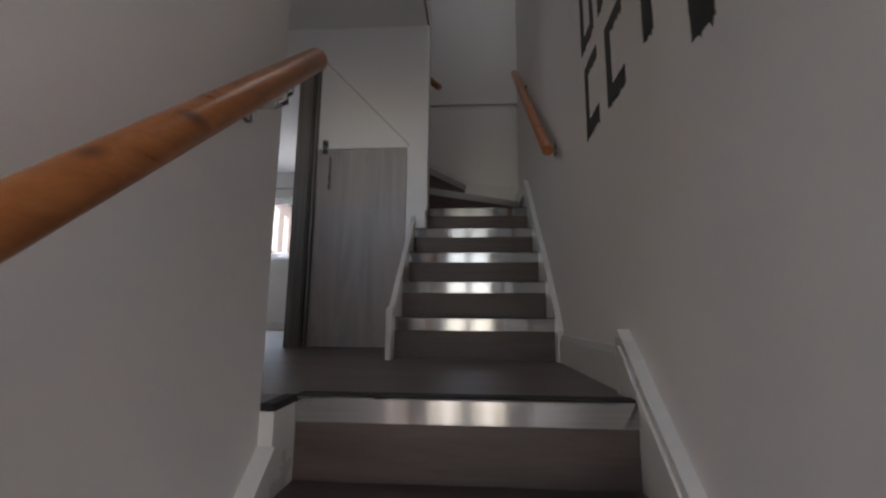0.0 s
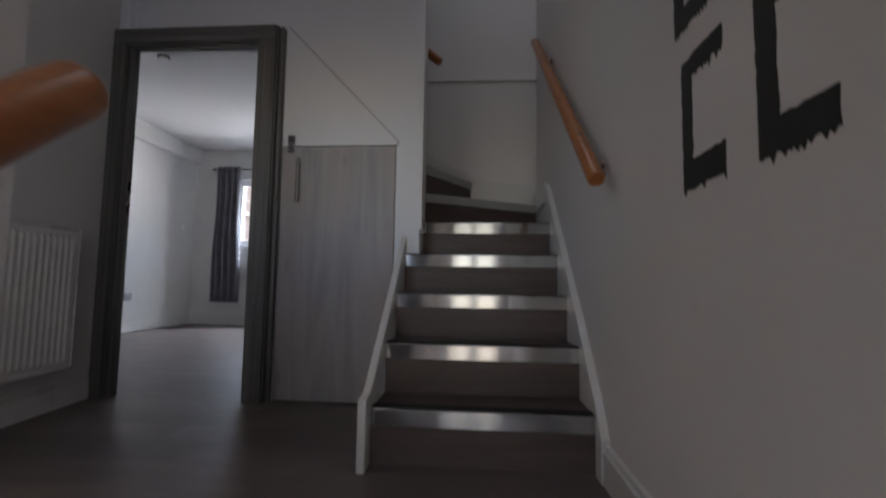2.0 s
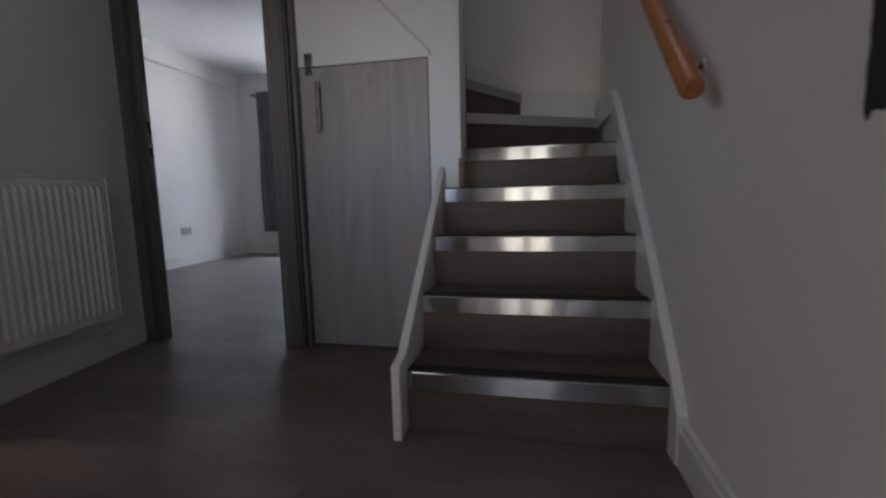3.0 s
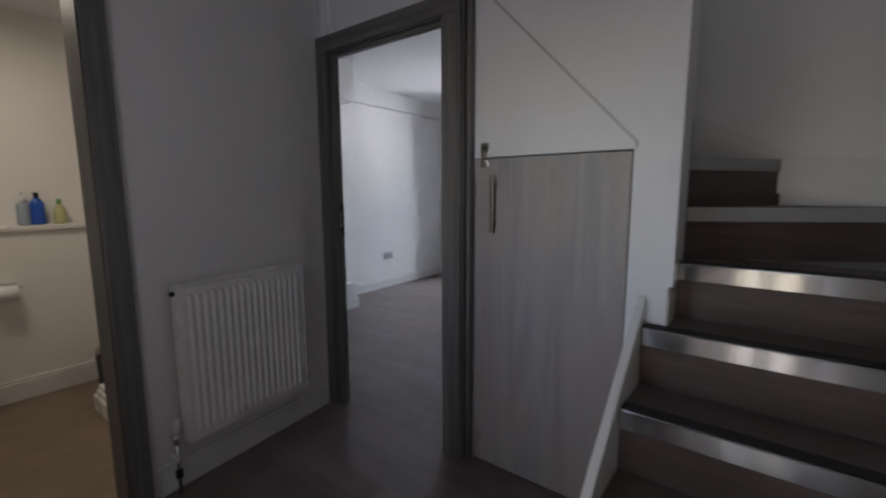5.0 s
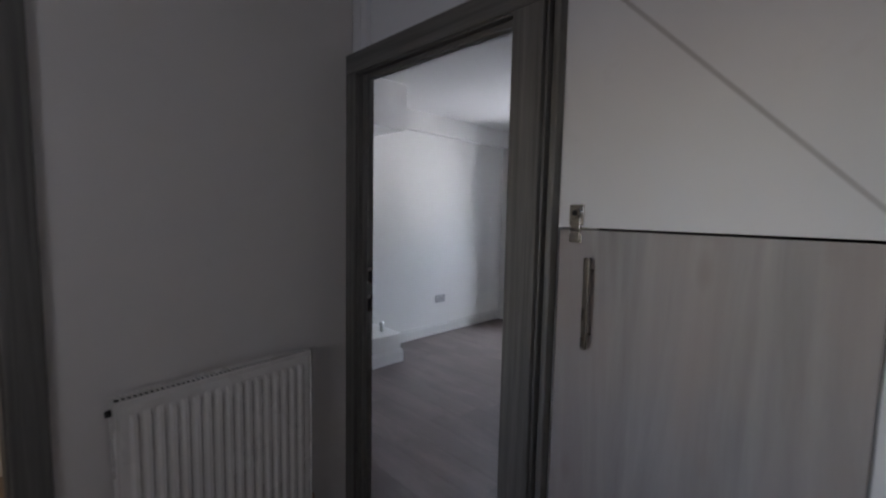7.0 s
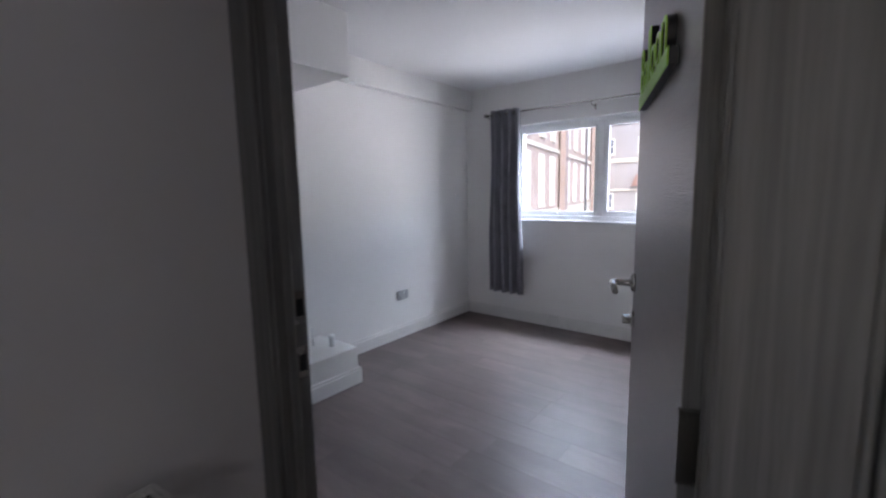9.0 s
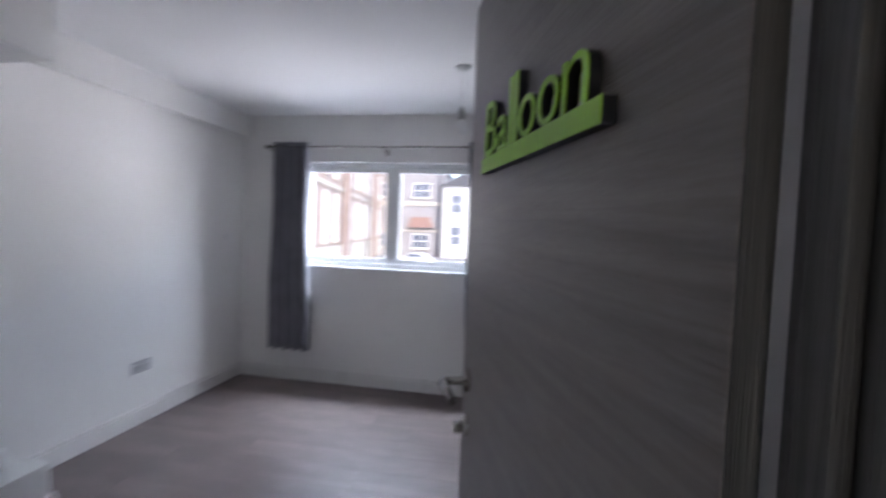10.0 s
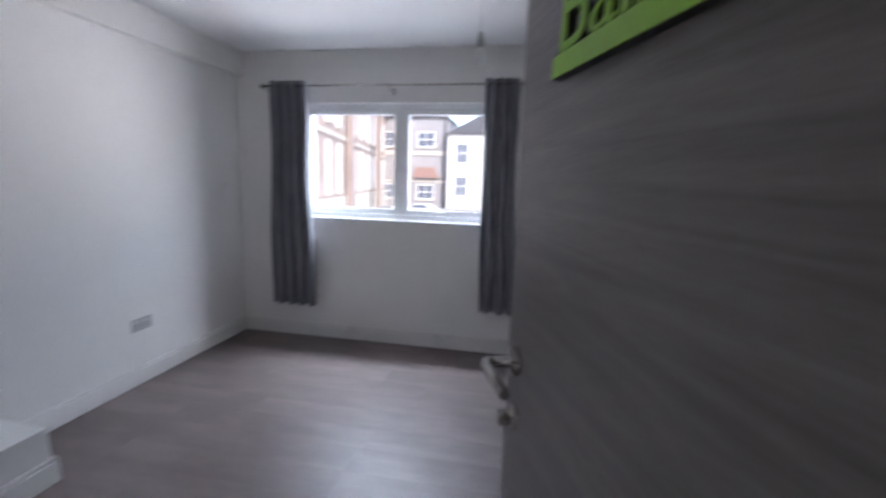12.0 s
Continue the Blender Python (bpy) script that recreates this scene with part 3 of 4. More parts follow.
def lever(side):
    """side 1: the landing face (local +y), -1: the bedroom face."""
    y = 0.0 if side > 0 else -LT
    hb = bmesh.new()
    lathe(hb, [(0.026, 0), (0.026, 0.006), (0.022, 0.010), (0.011, 0.012), (0.0095, 0.02), (0.0095, 0.045)], 24, pose(HX, y, HZ, -90 * side, 0, 0))
    tube(hb, [(HX, y + side * 0.042, HZ), (HX, y + side * 0.055, HZ), (HX - 0.012, y + side * 0.060, HZ), (HX - 0.05, y + side * 0.058, HZ - 0.001), (HX - 0.115, y + side * 0.056, HZ - 0.002)],
         [0.0095, 0.010, 0.010, 0.0095, 0.008], 12)
    h = part("handle", hb, STEEL, door, "brushed steel lever handle")
    kb = bmesh.new()
    lathe(kb, [(0.024, 0), (0.024, 0.005), (0.020, 0.008)], 24, pose(HX, y, HZ - 0.105, -90 * side, 0, 0))
    box(kb, HX - 0.009, HX + 0.009, min(y, y + side * 0.03), max(y, y + side * 0.03), HZ - 0.118, HZ - 0.095, 0.003)
    part("escutcheon", kb, STEEL, door, "steel lock escutcheon")


lever(1)
lever(-1)

# lettered sign on the door: seven cut-out letters on a bar
sign_m = door_m @ pose(0.588, 0.0, 1.571 - 0.006, 90, 0, 180) @ pose(0, 0, 0, 0, 0, -1.3)
sign = thing("door_sign", (0, 0, 0), "bright green cut-out name sign with black edges on the bedroom door", "sign", m=sign_m)
bar = part("bar", B(0.0, 0.448, 0.0, 0.027, 0.002, 0.0155, 0.001), BLACK, sign, "black bar edge behind the green face")
part("face", B(0.0, 0.448, 0.0, 0.027, 0.0157, 0.0180, 0.0005), GREEN, bar, "bright green face")


def letters(body, size, depth, material, parent, x, y, z, width, name="letters", weight=0.0):
    cu = bpy.data.curves.new(name, "FONT")
    cu.body, cu.size, cu.extrude, cu.offset = body, size, depth / 2, weight
    cu.resolution_u = 4
    tmp = bpy.data.objects.new(name, cu)
    scene.collection.objects.link(tmp)
    bpy.context.view_layer.update()
    me = bpy.data.meshes.new_from_object(tmp.evaluated_get(bpy.context.evaluated_depsgraph_get()))
    bpy.data.objects.remove(tmp)
    me.materials.append(material)
    xs = [v.co.x for v in me.vertices]
    k = width / (max(xs) - min(xs))
    for v in me.vertices:
        v.co.x = (v.co.x - min(xs)) * k
    ob = new(name, me)
    ob.parent = parent
    ob.matrix_basis = Matrix.Translation((x, y, z))
    return ob


pen = 0.020
for ch, w in (("B", 0.066), ("a", 0.055), ("l", 0.016), ("l", 0.016), ("o", 0.064), ("o", 0.064), ("n", 0.061)):
    size = 0.154 if ch == "l" else 0.147 if ch == "B" else 0.129
    body = letters(ch, size, 0.0130, BLACK, sign, pen, 0.0268, 0.0090, w, "letter", -0.0012)
    letters(ch, size, 0.0022, GREEN, body, 0.0, 0.0, 0.0077, w, "face", -0.0012)
    pen += w + 0.0094

# ---------------------------------------------------------------- cupboard under the stairs
cup = thing("cupboard_door", (0, 0, 0), "pale washed oak cupboard door under the stairs", "cupboard door")
part("leaf", B(0.706, 1.341, 1.751, 1.772, 0.008, 1.384, 0.0015), WASHED, cup)
bm = bmesh.new()
box(bm, 0.798, 0.813, 1.716, 1.726, 1.075, 1.315, 0.002)
for z in (1.11, 1.28):
    tube(bm, [(0.805, 1.720, z), (0.805, 1.751, z)], 0.0045, 10)
part("handle", bm, DARK_STEEL, cup, "dark brushed steel bar handle")
bm = bmesh.new()
box(bm, 0.735, 0.775, 1.7470, 1.7515, 1.395, 1.450, 0.001)
tube(bm, [(0.755, 1.748, 1.428), (0.755, 1.738, 1.428)], 0.012, 16)
for x, z in ((0.740, 1.443), (0.770, 1.443), (0.740, 1.402), (0.770, 1.402)):
    tube(bm, [(x, 1.7472, z), (x, 1.7455, z)], 0.0032, 10)
box(bm, 0.742, 0.768, 1.7430, 1.7470, 1.352, 1.412, 0.001)
box(bm, 0.737, 0.773, 1.7455, 1.7508, 1.350, 1.372, 0.001)
latch = thing("hasp_lock", (0, 0, 0), "small chrome hasp lock above the cupboard door", "lock")
part("body", bm, HASP, latch)
part("keyway", tube(bmesh.new(), [(0.755, 1.7379, 1.428), (0.755, 1.7365, 1.428)], 0.0075, 16), RUBBER, latch, "dark key slot")
part("hinge_pin", tube(bmesh.new(), [(0.741, 1.7445, 1.383), (0.769, 1.7445, 1.383)], 0.0042, 12), DARK_STEEL, latch, "dark hinge pin")
panel = thing("access_panel", (0, 0, 0), "white triangular access panel above the cupboard door", "panel")
bm = prism(bmesh.new(), [(0.709, 1.392), (1.343, 1.392), (1.350, 1.410), (0.709, 2.078)], 1.7525, 1.7552, "y")
part("board", bm, PANEL, panel)
bm = prism(bmesh.new(), [(1.350, 1.394), (1.359, 1.394), (1.359, 1.414), (0.716, 2.087), (0.709, 2.080), (1.350, 1.411)], 1.7495, 1.7552, "y")
part("bead", bm, BEAD, panel, "pale grey bead along the sloping edge")
# black sheet stands for the shade inside the closed cupboard
setting("wall_cupboard_shade", B(0.69, 1.36, 1.872, 1.90, 0, 1.42), RUBBER, "black sheet standing for shade inside the cupboard", "wall")

# ---------------------------------------------------------------- radiators


def radiator(name, m, length, height, label, ridges):
    """Local x along the wall, local y out of the wall, z up from the bottom edge."""
    t = thing(name, (0, 0, 0), label, "radiator", m=m)
    bm = bmesh.new()
    pts = []
    p = (length - 0.05) / ridges
    for i in range(ridges):
        x = 0.025 + i * p
        pts += [(x + 0.08 * p, 0.0), (x + 0.20 * p, 0.0025), (x + 0.34 * p, 0.0085), (x + 0.66 * p, 0.0085), (x + 0.80 * p, 0.0025), (x + 0.92 * p, 0.0)]
    pts = [(0.0, -0.004), (0.008, 0.0)] + pts + [(length - 0.008, 0.0), (length, -0.004)]
    rows = [(0.0, 0.2, -0.005), (0.012, 0.2, 0.0), (0.035, 0.0, 0.0), (0.055, 1.0, 0.0), (height - 0.055, 1.0, 0.0), (height - 0.035, 0.0, 0.0), (height - 0.012, 0.2, 0.0), (height, 0.2, -0.005)]
    grid = []
    for z, k, back in rows:
        grid.append([bm.verts.new((x, 0.088 + (max(y, 0) * (k if k in (0.0, 1.0) else 0.0)) + min(y, 0) + back, z)) for x, y in pts])
    for a, b in zip(grid, grid[1:]):
        for i in range(len(pts) - 1):
            bm.faces.new((a[i], a[i + 1], b[i + 1], b[i]))
    back = [[bm.verts.new((x, 0.070, z)) for x in (0.0, length)] for z in (0.0, height)]
    bm.faces.new((back[0][0], back[1][0], back[1][1], back[0][1]))
    bm.faces.new([g[0] for g in grid] + [back[1][0], back[0][0]])
    bm.faces.new([g[-1] for g in grid][::-1] + [back[0][1], back[1][1]])
    bm.faces.new(grid[-1] + [back[1][1], back[1][0]])
    bm.faces.new(grid[0][::-1] + [back[0][0], back[0][1]])
    bmesh.ops.recalc_face_normals(bm, faces=bm.faces)
    part("front_panel", bm, ENAMEL, t)
    part("rear_panel", B(0.0, length, 0.030, 0.045, 0.0, height, 0.003), ENAMEL, t)
    part("side_cover", B(-0.004, -0.0005, 0.028, 0.090, 0.01, height + 0.004, 0.001), ENAMEL, t)
    part("side_cover", B(length + 0.0005, length + 0.004, 0.028, 0.090, 0.01, height + 0.004, 0.001), ENAMEL, t)
    bm = bmesh.new()
    for i in range(int(length / 0.014)):
        x = 0.006 + i * 0.014
        box(bm, x, x + 0.005, 0.034, 0.082, height + 0.0005, height + 0.005)
    box(bm, 0.0, length, 0.0285, 0.034, height + 0.0005, height + 0.006)
    box(bm, 0.0, length, 0.082, 0.088, height + 0.0005, height + 0.006)
    part("top_grille", bm, ENAMEL, t, "white slotted top grille")
    part("grille_shadow", B(0.004, length - 0.004, 0.0455, 0.0695, height - 0.008, height - 0.001), RUBBER, t)
    for z in (0.12, height - 0.12):
        part("bracket", B(0.1, 0.13, 0.0, 0.030, z, z + 0.05), ENAMEL, t)
    return t


def valve(bm, x, y, z, up, floor_z, side):
    tube(bm, [(x, y, floor_z), (x, y, z - 0.02)], 0.0075, 10)
    lathe(bm, [(0.009, -0.03), (0.014, -0.02), (0.014, 0.015), (0.010, 0.02)], 16, Matrix.Translation((x, y, z)))
    tube(bm, [(x, y, z), (x + side * 0.03, y, z)], 0.009, 10)


# landing radiator: the wall faces +x, so local x runs towards -y
rad_m = RW @ pose(0, 0.728, 0.205, 0, 0, -90)
rad = radiator("radiator", rad_m, 0.612, 0.672, "white ribbed panel radiator on the landing wall", 17)
bm = bmesh.new()
valve(bm, 0.655, 0.055, 0.04, True, -0.205, -1)
part("valve", bm, CHROME, rad, "chrome radiator valve")
bm = bmesh.new()
lathe(bm, [(0.012, 0.0), (0.020, 0.004), (0.020, 0.05), (0.016, 0.06), (0.010, 0.063)], 20, Matrix.Translation((0.655, 0.055, 0.062)))
part("valve_head", bm, PLASTIC, rad, "white thermostatic valve head")
part("pipe_tail", tube(bmesh.new(), [(0.655, 0.055, -0.05), (0.655, 0.030, -0.05), (0.655, 0.004, -0.05)], 0.011, 12), PLASTIC, rad, "white pipe cover into the wall")
part("drain_cap", lathe(bmesh.new(), [(0.012, -0.135), (0.014, -0.13), (0.014, -0.10), (0.009, -0.095)], 14, Matrix.Translation((0.655, 0.055, 0.0))), RUBBER, rad, "black drain-off cap")
bm = bmesh.new()
tube(bm, [(-0.022, 0.055, 0.045), (-0.022, -0.0, 0.045)], 0.0075, 10)
lathe(bm, [(0.009, -0.02), (0.013, -0.012), (0.013, 0.012), (0.010, 0.022)], 16, Matrix.Translation((-0.022, 0.055, 0.045)))
tube(bm, [(-0.022, 0.055, 0.045), (0.002, 0.055, 0.045)], 0.009, 10)
part("valve", bm, COPPER, rad, "brown lockshield valve")
part("plug", tube(bmesh.new(), [(0.617, 0.055, 0.640), (0.630, 0.055, 0.640)], 0.010, 12), RUBBER, rad, "dark air-vent plug")

rad2 = radiator("radiator", pose(-1.96, 2.74, 0.33, 0, 0, -90), 0.80, 0.60, "white ribbed panel radiator above the boxed step", 22)
bm = bmesh.new()
valve(bm, -0.04, 0.055, 0.04, True, -0.058, 1)
part("valve", bm, STEEL, rad2, "metal lockshield valve")
bm = bmesh.new()
tube(bm, [(-2.06, 3.02, 0.272), (-2.06, 3.02, 0.41)], 0.008, 10)
tagged(mesh("pipe_stub", bm, PLASTIC), "white pipe rising from the boxed step", "pipe")
bm = bmesh.new()
lathe(bm, [(0.020, 0), (0.020, 0.05), (0.024, 0.055), (0.024, 0.085), (0.015, 0.09)], 18)
tagged(mesh("capped_pipe", bm, PLASTIC, (-1.94, 3.10, 0.272)), "white capped pipe on the boxed step", "pipe cap")

# ---------------------------------------------------------------- bedroom window, curtains, fittings
win = thing("window_1", (0, 0, 0), "white plastic casement window with two lights", "window", kind="structure")
WY = ROOM_Y1 + 0.055
MX = -0.745
part("window_sill", B(WX0 + 0.001, WX1 - 0.001, ROOM_Y1 - 0.018, WY, WZ0 + 0.0005, WZ0 + 0.022, 0.004), UPVC, win)
f0 = WZ0 + 0.023
for nm, a in (("frame_jamb", (WX0 + 0.001, WX0 + 0.042, WY, WY + 0.065, f0, WZ1 - 0.001)), ("frame_jamb", (WX1 - 0.042, WX1 - 0.001, WY, WY + 0.065, f0, WZ1 - 0.001)),
              ("frame_head", (WX0 + 0.043, WX1 - 0.043, WY, WY + 0.065, WZ1 - 0.042, WZ1 - 0.001)), ("frame_foot", (WX0 + 0.043, WX1 - 0.043, WY, WY + 0.065, f0, f0 + 0.042)),
              ("mullion", (MX - 0.028, MX + 0.028, WY, WY + 0.065, f0 + 0.043, WZ1 - 0.043))):
    part(nm, B(*a, 0.004), UPVC, win)


def casement(x0, x1, z0, z1, y, w, r=0.044):
    c = part("casement", B(x0, x0 + w, y - 0.012, y + 0.03, z0, z1, 0.004), UPVC, win)
    part("casement_stile", B(x1 - w, x1, y - 0.012, y + 0.03, z0, z1, 0.004), UPVC, c)
    part("casement_rail", B(x0 + w, x1 - w, y - 0.012, y + 0.03, z1 - r, z1, 0.004), UPVC, c)
    part("casement_rail", B(x0 + w, x1 - w, y - 0.012, y + 0.03, z0, z0 + r, 0.004), UPVC, c)
    p = part("pane", B(x0 + w - 0.004, x1 - w + 0.004, y + 0.008, y + 0.012, z0 + r - 0.004, z1 - r + 0.004), GLASS, c)
    p.visible_shadow = False
    h = bmesh.new()
    box(h, (x0 + x1) / 2 - 0.02, (x0 + x1) / 2 + 0.02, y - 0.022, y - 0.0125, z0 + 0.016, z0 + 0.038, 0.003)
    box(h, (x0 + x1) / 2 - 0.06, (x0 + x1) / 2 + 0.02, y - 0.040, y - 0.0225, z0 + 0.020, z0 + 0.034, 0.005)
    part("handle", h, PLASTIC, c, "white lever handle")
    return c


casement(WX0 + 0.044, MX - 0.030, f0 + 0.044, WZ1 - 0.044, WY + 0.012, 0.028)
casement(MX + 0.030, WX1 - 0.044, f0 + 0.044, WZ1 - 0.044, WY + 0.012, 0.040)
part("trickle_vent", B(-1.27, -0.97, WY - 0.014, WY - 0.0005, WZ1 - 0.045, WZ1 - 0.022, 0.004), PLASTIC, win, "white trickle vent")

rod = thing("curtain_rod", (0, 0, 0), "thin dark grey metal curtain rod over the window", "curtain rod")
RY, RZ = 5.135, 2.165
part("pole", tube(bmesh.new(), [(-1.89, RY, RZ), (0.24, RY, RZ)], 0.008, 12), STEEL, rod)
for x in (-1.895, 0.235):
    bm = lathe(bmesh.new(), [(0.008, -0.02), (0.017, -0.012), (0.020, 0.0), (0.017, 0.012), (0.006, 0.02)], 16, pose(x, RY, RZ, 0, 90, 0))
    part("finial", bm, STEEL, rod)
for x in (-1.87, -0.79, 0.21):
    bm = bmesh.new()
    tube(bm, [(x, ROOM_Y1, RZ - 0.03), (x, RY + 0.03, RZ - 0.03), (x, RY, RZ - 0.012)], 0.006, 8)
    box(bm, x - 0.012, x + 0.012, ROOM_Y1 - 0.006, ROOM_Y1 - 0.0005, RZ - 0.06, RZ, 0.002)
    part("bracket", bm, STEEL, rod)


def curtain(name, x0t, x1t, x0b, x1b, z0, z1, folds, label, seed):
    rnd = random.Random(seed)
    bm = bmesh.new()
    nx, nz = folds * 10, 26
    ph = [rnd.uniform(-0.5, 0.5) for _ in range(folds + 2)]
    g = []
    for j in range(nz + 1):
        v = j / nz
        row = []
        for i in range(nx + 1):
            u = i / nx
            k = u * folds
            wob = ph[int(k)] * (1 - k % 1) + ph[int(k) + 1] * (k % 1)
            a = 0.042 * (0.75 + 0.35 * v) * math.sin(2 * math.pi * k + wob * (0.4 + v))
            x = (x0t + (x1t - x0t) * u) * (1 - v) + (x0b + (x1b - x0b) * u) * v + 0.008 * math.sin(9 * v + 5 * wob)
            z = z1 + (z0 - z1) * v + (0.012 * math.sin(2 * math.pi * k) if j == 0 else 0.0)
            row.append(bm.verts.new((x, RY + a, z)))
        g.append(row)
    for a, b in zip(g, g[1:]):
        for i in range(nx):
            f = bm.faces.new((a[i], a[i + 1], b[i + 1], b[i]))
            f.smooth = True
    t = thing(name, (0, 0, 0), label, "curtain")
    ob = part("cloth", bm, FABRIC, t)
    so = ob.modifiers.new("thickness", "SOLIDIFY")
    so.thickness = 0.003
    for i in range(folds * 2):
        x = x0t + (x1t - x0t) * (i + 0.5) / (folds * 2)
        bm = bmesh.new()
        pts = [(x, RY + 0.021 * math.cos(q * math.pi / 6), RZ + 0.021 * math.sin(q * math.pi / 6)) for q in range(13)]
        tube(bm, pts, 0.003, 6, False)
        part("eyelet", bm, STEEL, t, "metal eyelet ring")
    return t


curtain("curtain", -1.825, -1.505, -1.850, -1.450, 0.320, 2.205, 4, "grey eyelet curtain drawn aside at the window", 3)
curtain("curtain", -0.035, 0.205, -0.020, 0.25, 0.385, 2.205, 3, "grey eyelet curtain drawn aside near the open door", 8)


def socket(name, m, label):
    t = thing(name, (0, 0, 0), label, "socket", m=m)
    part("plate", B(-0.073, 0.073, 0.0, 0.010, -0.043, 0.043, 0.003), SOCKET, t)
    for x in (-0.036, 0.036):
        bm = bmesh.new()
        box(bm, x - 0.003, x + 0.003, 0.0101, 0.0105, -0.002, 0.008)
        box(bm, x - 0.014, x - 0.008, 0.0101, 0.0105, -0.018, -0.014)
        box(bm, x + 0.008, x + 0.014, 0.0101, 0.0105, -0.018, -0.014)
        part("pin_holes", bm, RUBBER, t)
        part("switch", B(x - 0.006 + 0.018, x + 0.006 + 0.018, 0.0101, 0.014, 0.012, 0.030, 0.001), PLASTIC, t)
    return t


socket("wall_socket", pose(ROOM_X0, 4.14, 0.412, 0, 0, -90), "grey double socket low on the bedroom wall")
bm = bmesh.new()
box(bm, -0.03, 0.03, 0, 0.012, -0.03, 0.03, 0.003)
tagged(mesh("wall_plate", bm, PLASTIC, (0, 0, 0)), "small white blank plate on the bedroom wall", "wall plate").matrix_basis = pose(ROOM_X0, 5.05, 1.33, 0, 0, -90)

lamp = thing("pendant_lamp", (0.012, 4.20, ROOM_Z), "bare bulb hanging from a white ceiling rose", "pendant lamp")
part("ceiling_rose", lathe(bmesh.new(), [(0.012, -0.035), (0.030, -0.028), (0.048, -0.010), (0.050, 0.0)], 24), PLASTIC, lamp)
part("cord", tube(bmesh.new(), [(0, 0, -0.033), (0, 0, -0.24)], 0.0035, 8), PLASTIC, lamp)
part("bulb_holder", lathe(bmesh.new(), [(0.018, -0.32), (0.020, -0.315), (0.018, -0.27), (0.008, -0.24)], 18), DULL, lamp, "grey bulb holder")
part("bulb", lathe(bmesh.new(), [(0.004, -0.415), (0.020, -0.405), (0.030, -0.38), (0.026, -0.35), (0.014, -0.32)], 20), PLASTIC, lamp, "white bulb, unlit")

smoke = thing("smoke_alarm", (-0.78, 2.68, ROOM_Z), "round white smoke alarm on the bedroom ceiling", "smoke alarm")
part("base", lathe(bmesh.new(), [(0.052, -0.016), (0.054, -0.012), (0.054, 0.0)], 28), PLASTIC, smoke)
part("cover", lathe(bmesh.new(), [(0.026, -0.046), (0.034, -0.042), (0.040, -0.030), (0.036, -0.0165)], 28), PLASTIC, smoke)
bm = bmesh.new()
for k in range(10):
    box(bm, 0.036, 0.044, -0.006, 0.006, -0.034, -0.020, 0, pose(0, 0, 0, 0, 0, 36 * k))
part("vents", bm, RUBBER, smoke, "dark vent slots")

# ---------------------------------------------------------------- bathroom
BX = -1.80
setting("wall_bathroom_far", B(-2.12, -1.98, -0.9, 1.6, 0, ZC), BATH, "cream painted bathroom wall", "wall")
setting("wall_bathroom_boxing", B(-1.98, BX, -0.9, 1.6, 0, 1.02), BATH, "cream boxed-in lower bathroom wall", "wall")
setting("trim_bathroom_ledge", B(-1.98, BX + 0.02, -0.9, 1.6, 1.021, 1.05, 0.006), TRIM, "white ledge on the bathroom boxing", "ledge")
setting("wall_bathroom_north", B(-1.98, XRAD - 0.1, 1.6, 1.7, 0, ZC), BATH, "cream painted bathroom wall", "wall")
setting("wall_bathroom_south", B(-1.98, XRAD - 0.1, -1.0, -0.9, 0, ZC), BATH, "cream painted bathroom wall", "wall")
setting("wall_bathroom_door_side", B(XRAD - 0.1, -0.10, -1.0, -0.13, 0, ZC), BATH, "cream painted bathroom wall", "wall")
setting("ceiling_bathroom", B(-2.12, XRAD - 0.1, -1.0, 1.7, ZC, ZC + 0.1), CEIL, "white bathroom ceiling", "ceiling")
skirting("baseboard_bathroom", [(BX, -0.9, BX, 1.6, (1, 0))], "white skirting board in the bathroom", 0.13)
frame_bath = door_frame("door_frame_bathroom", 0.05, 0.636, -0.022, 0.10, DZ, 0.028, 0.085, "grey oak door frame of the bathroom", RW @ pose(0.0, -0.73, 0.0, 0, 0, 90), False, False)
lampb = thing("bathroom_lamp", (-1.1, 0.35, ZC), "round warm ceiling lamp in the bathroom", "ceiling lamp")
part("base", lathe(bmesh.new(), [(0.16, -0.03), (0.17, -0.025), (0.17, 0.0)], 32), PLASTIC, lampb)

holder = thing("toilet_roll_holder", (BX, 0.545, 0.70), "chrome toilet roll holder with a white roll", "toilet roll holder")
bm = bmesh.new()
lathe(bm, [(0.022, 0), (0.022, 0.006), (0.010, 0.010), (0.007, 0.03)], 18, pose(0, -0.07, 0.06, 0, 90, 0))
tube(bm, [(0.025, -0.07, 0.06), (0.05, -0.07, 0.06), (0.06, -0.07, 0.05), (0.06, -0.07, 0.01), (0.06, -0.06, 0.0), (0.06, 0.08, 0.0)], 0.006, 10)
part("bracket", bm, CHROME, holder)
arc = [(0.058 + 0.058 * math.cos(math.radians(a)), -0.028 + 0.058 * math.sin(math.radians(a))) for a in range(70, 171, 20)]
inn = [(0.058 + 0.056 * math.cos(math.radians(a)), -0.028 + 0.056 * math.sin(math.radians(a))) for a in range(170, 69, -20)]
part("cover", prism(bmesh.new(), arc + inn, -0.050, 0.062, "y"), CHROME, holder, "curved chrome cover flap")
bm = bmesh.new()
lathe(bm, [(0.02, -0.05), (0.048, -0.05), (0.050, -0.046), (0.050, 0.046), (0.048, 0.05), (0.02, 0.05)], 24, pose(0.058, 0.01, -0.028, 90, 0, 0))
part("roll", bm, PLASTIC, holder, "white paper roll")


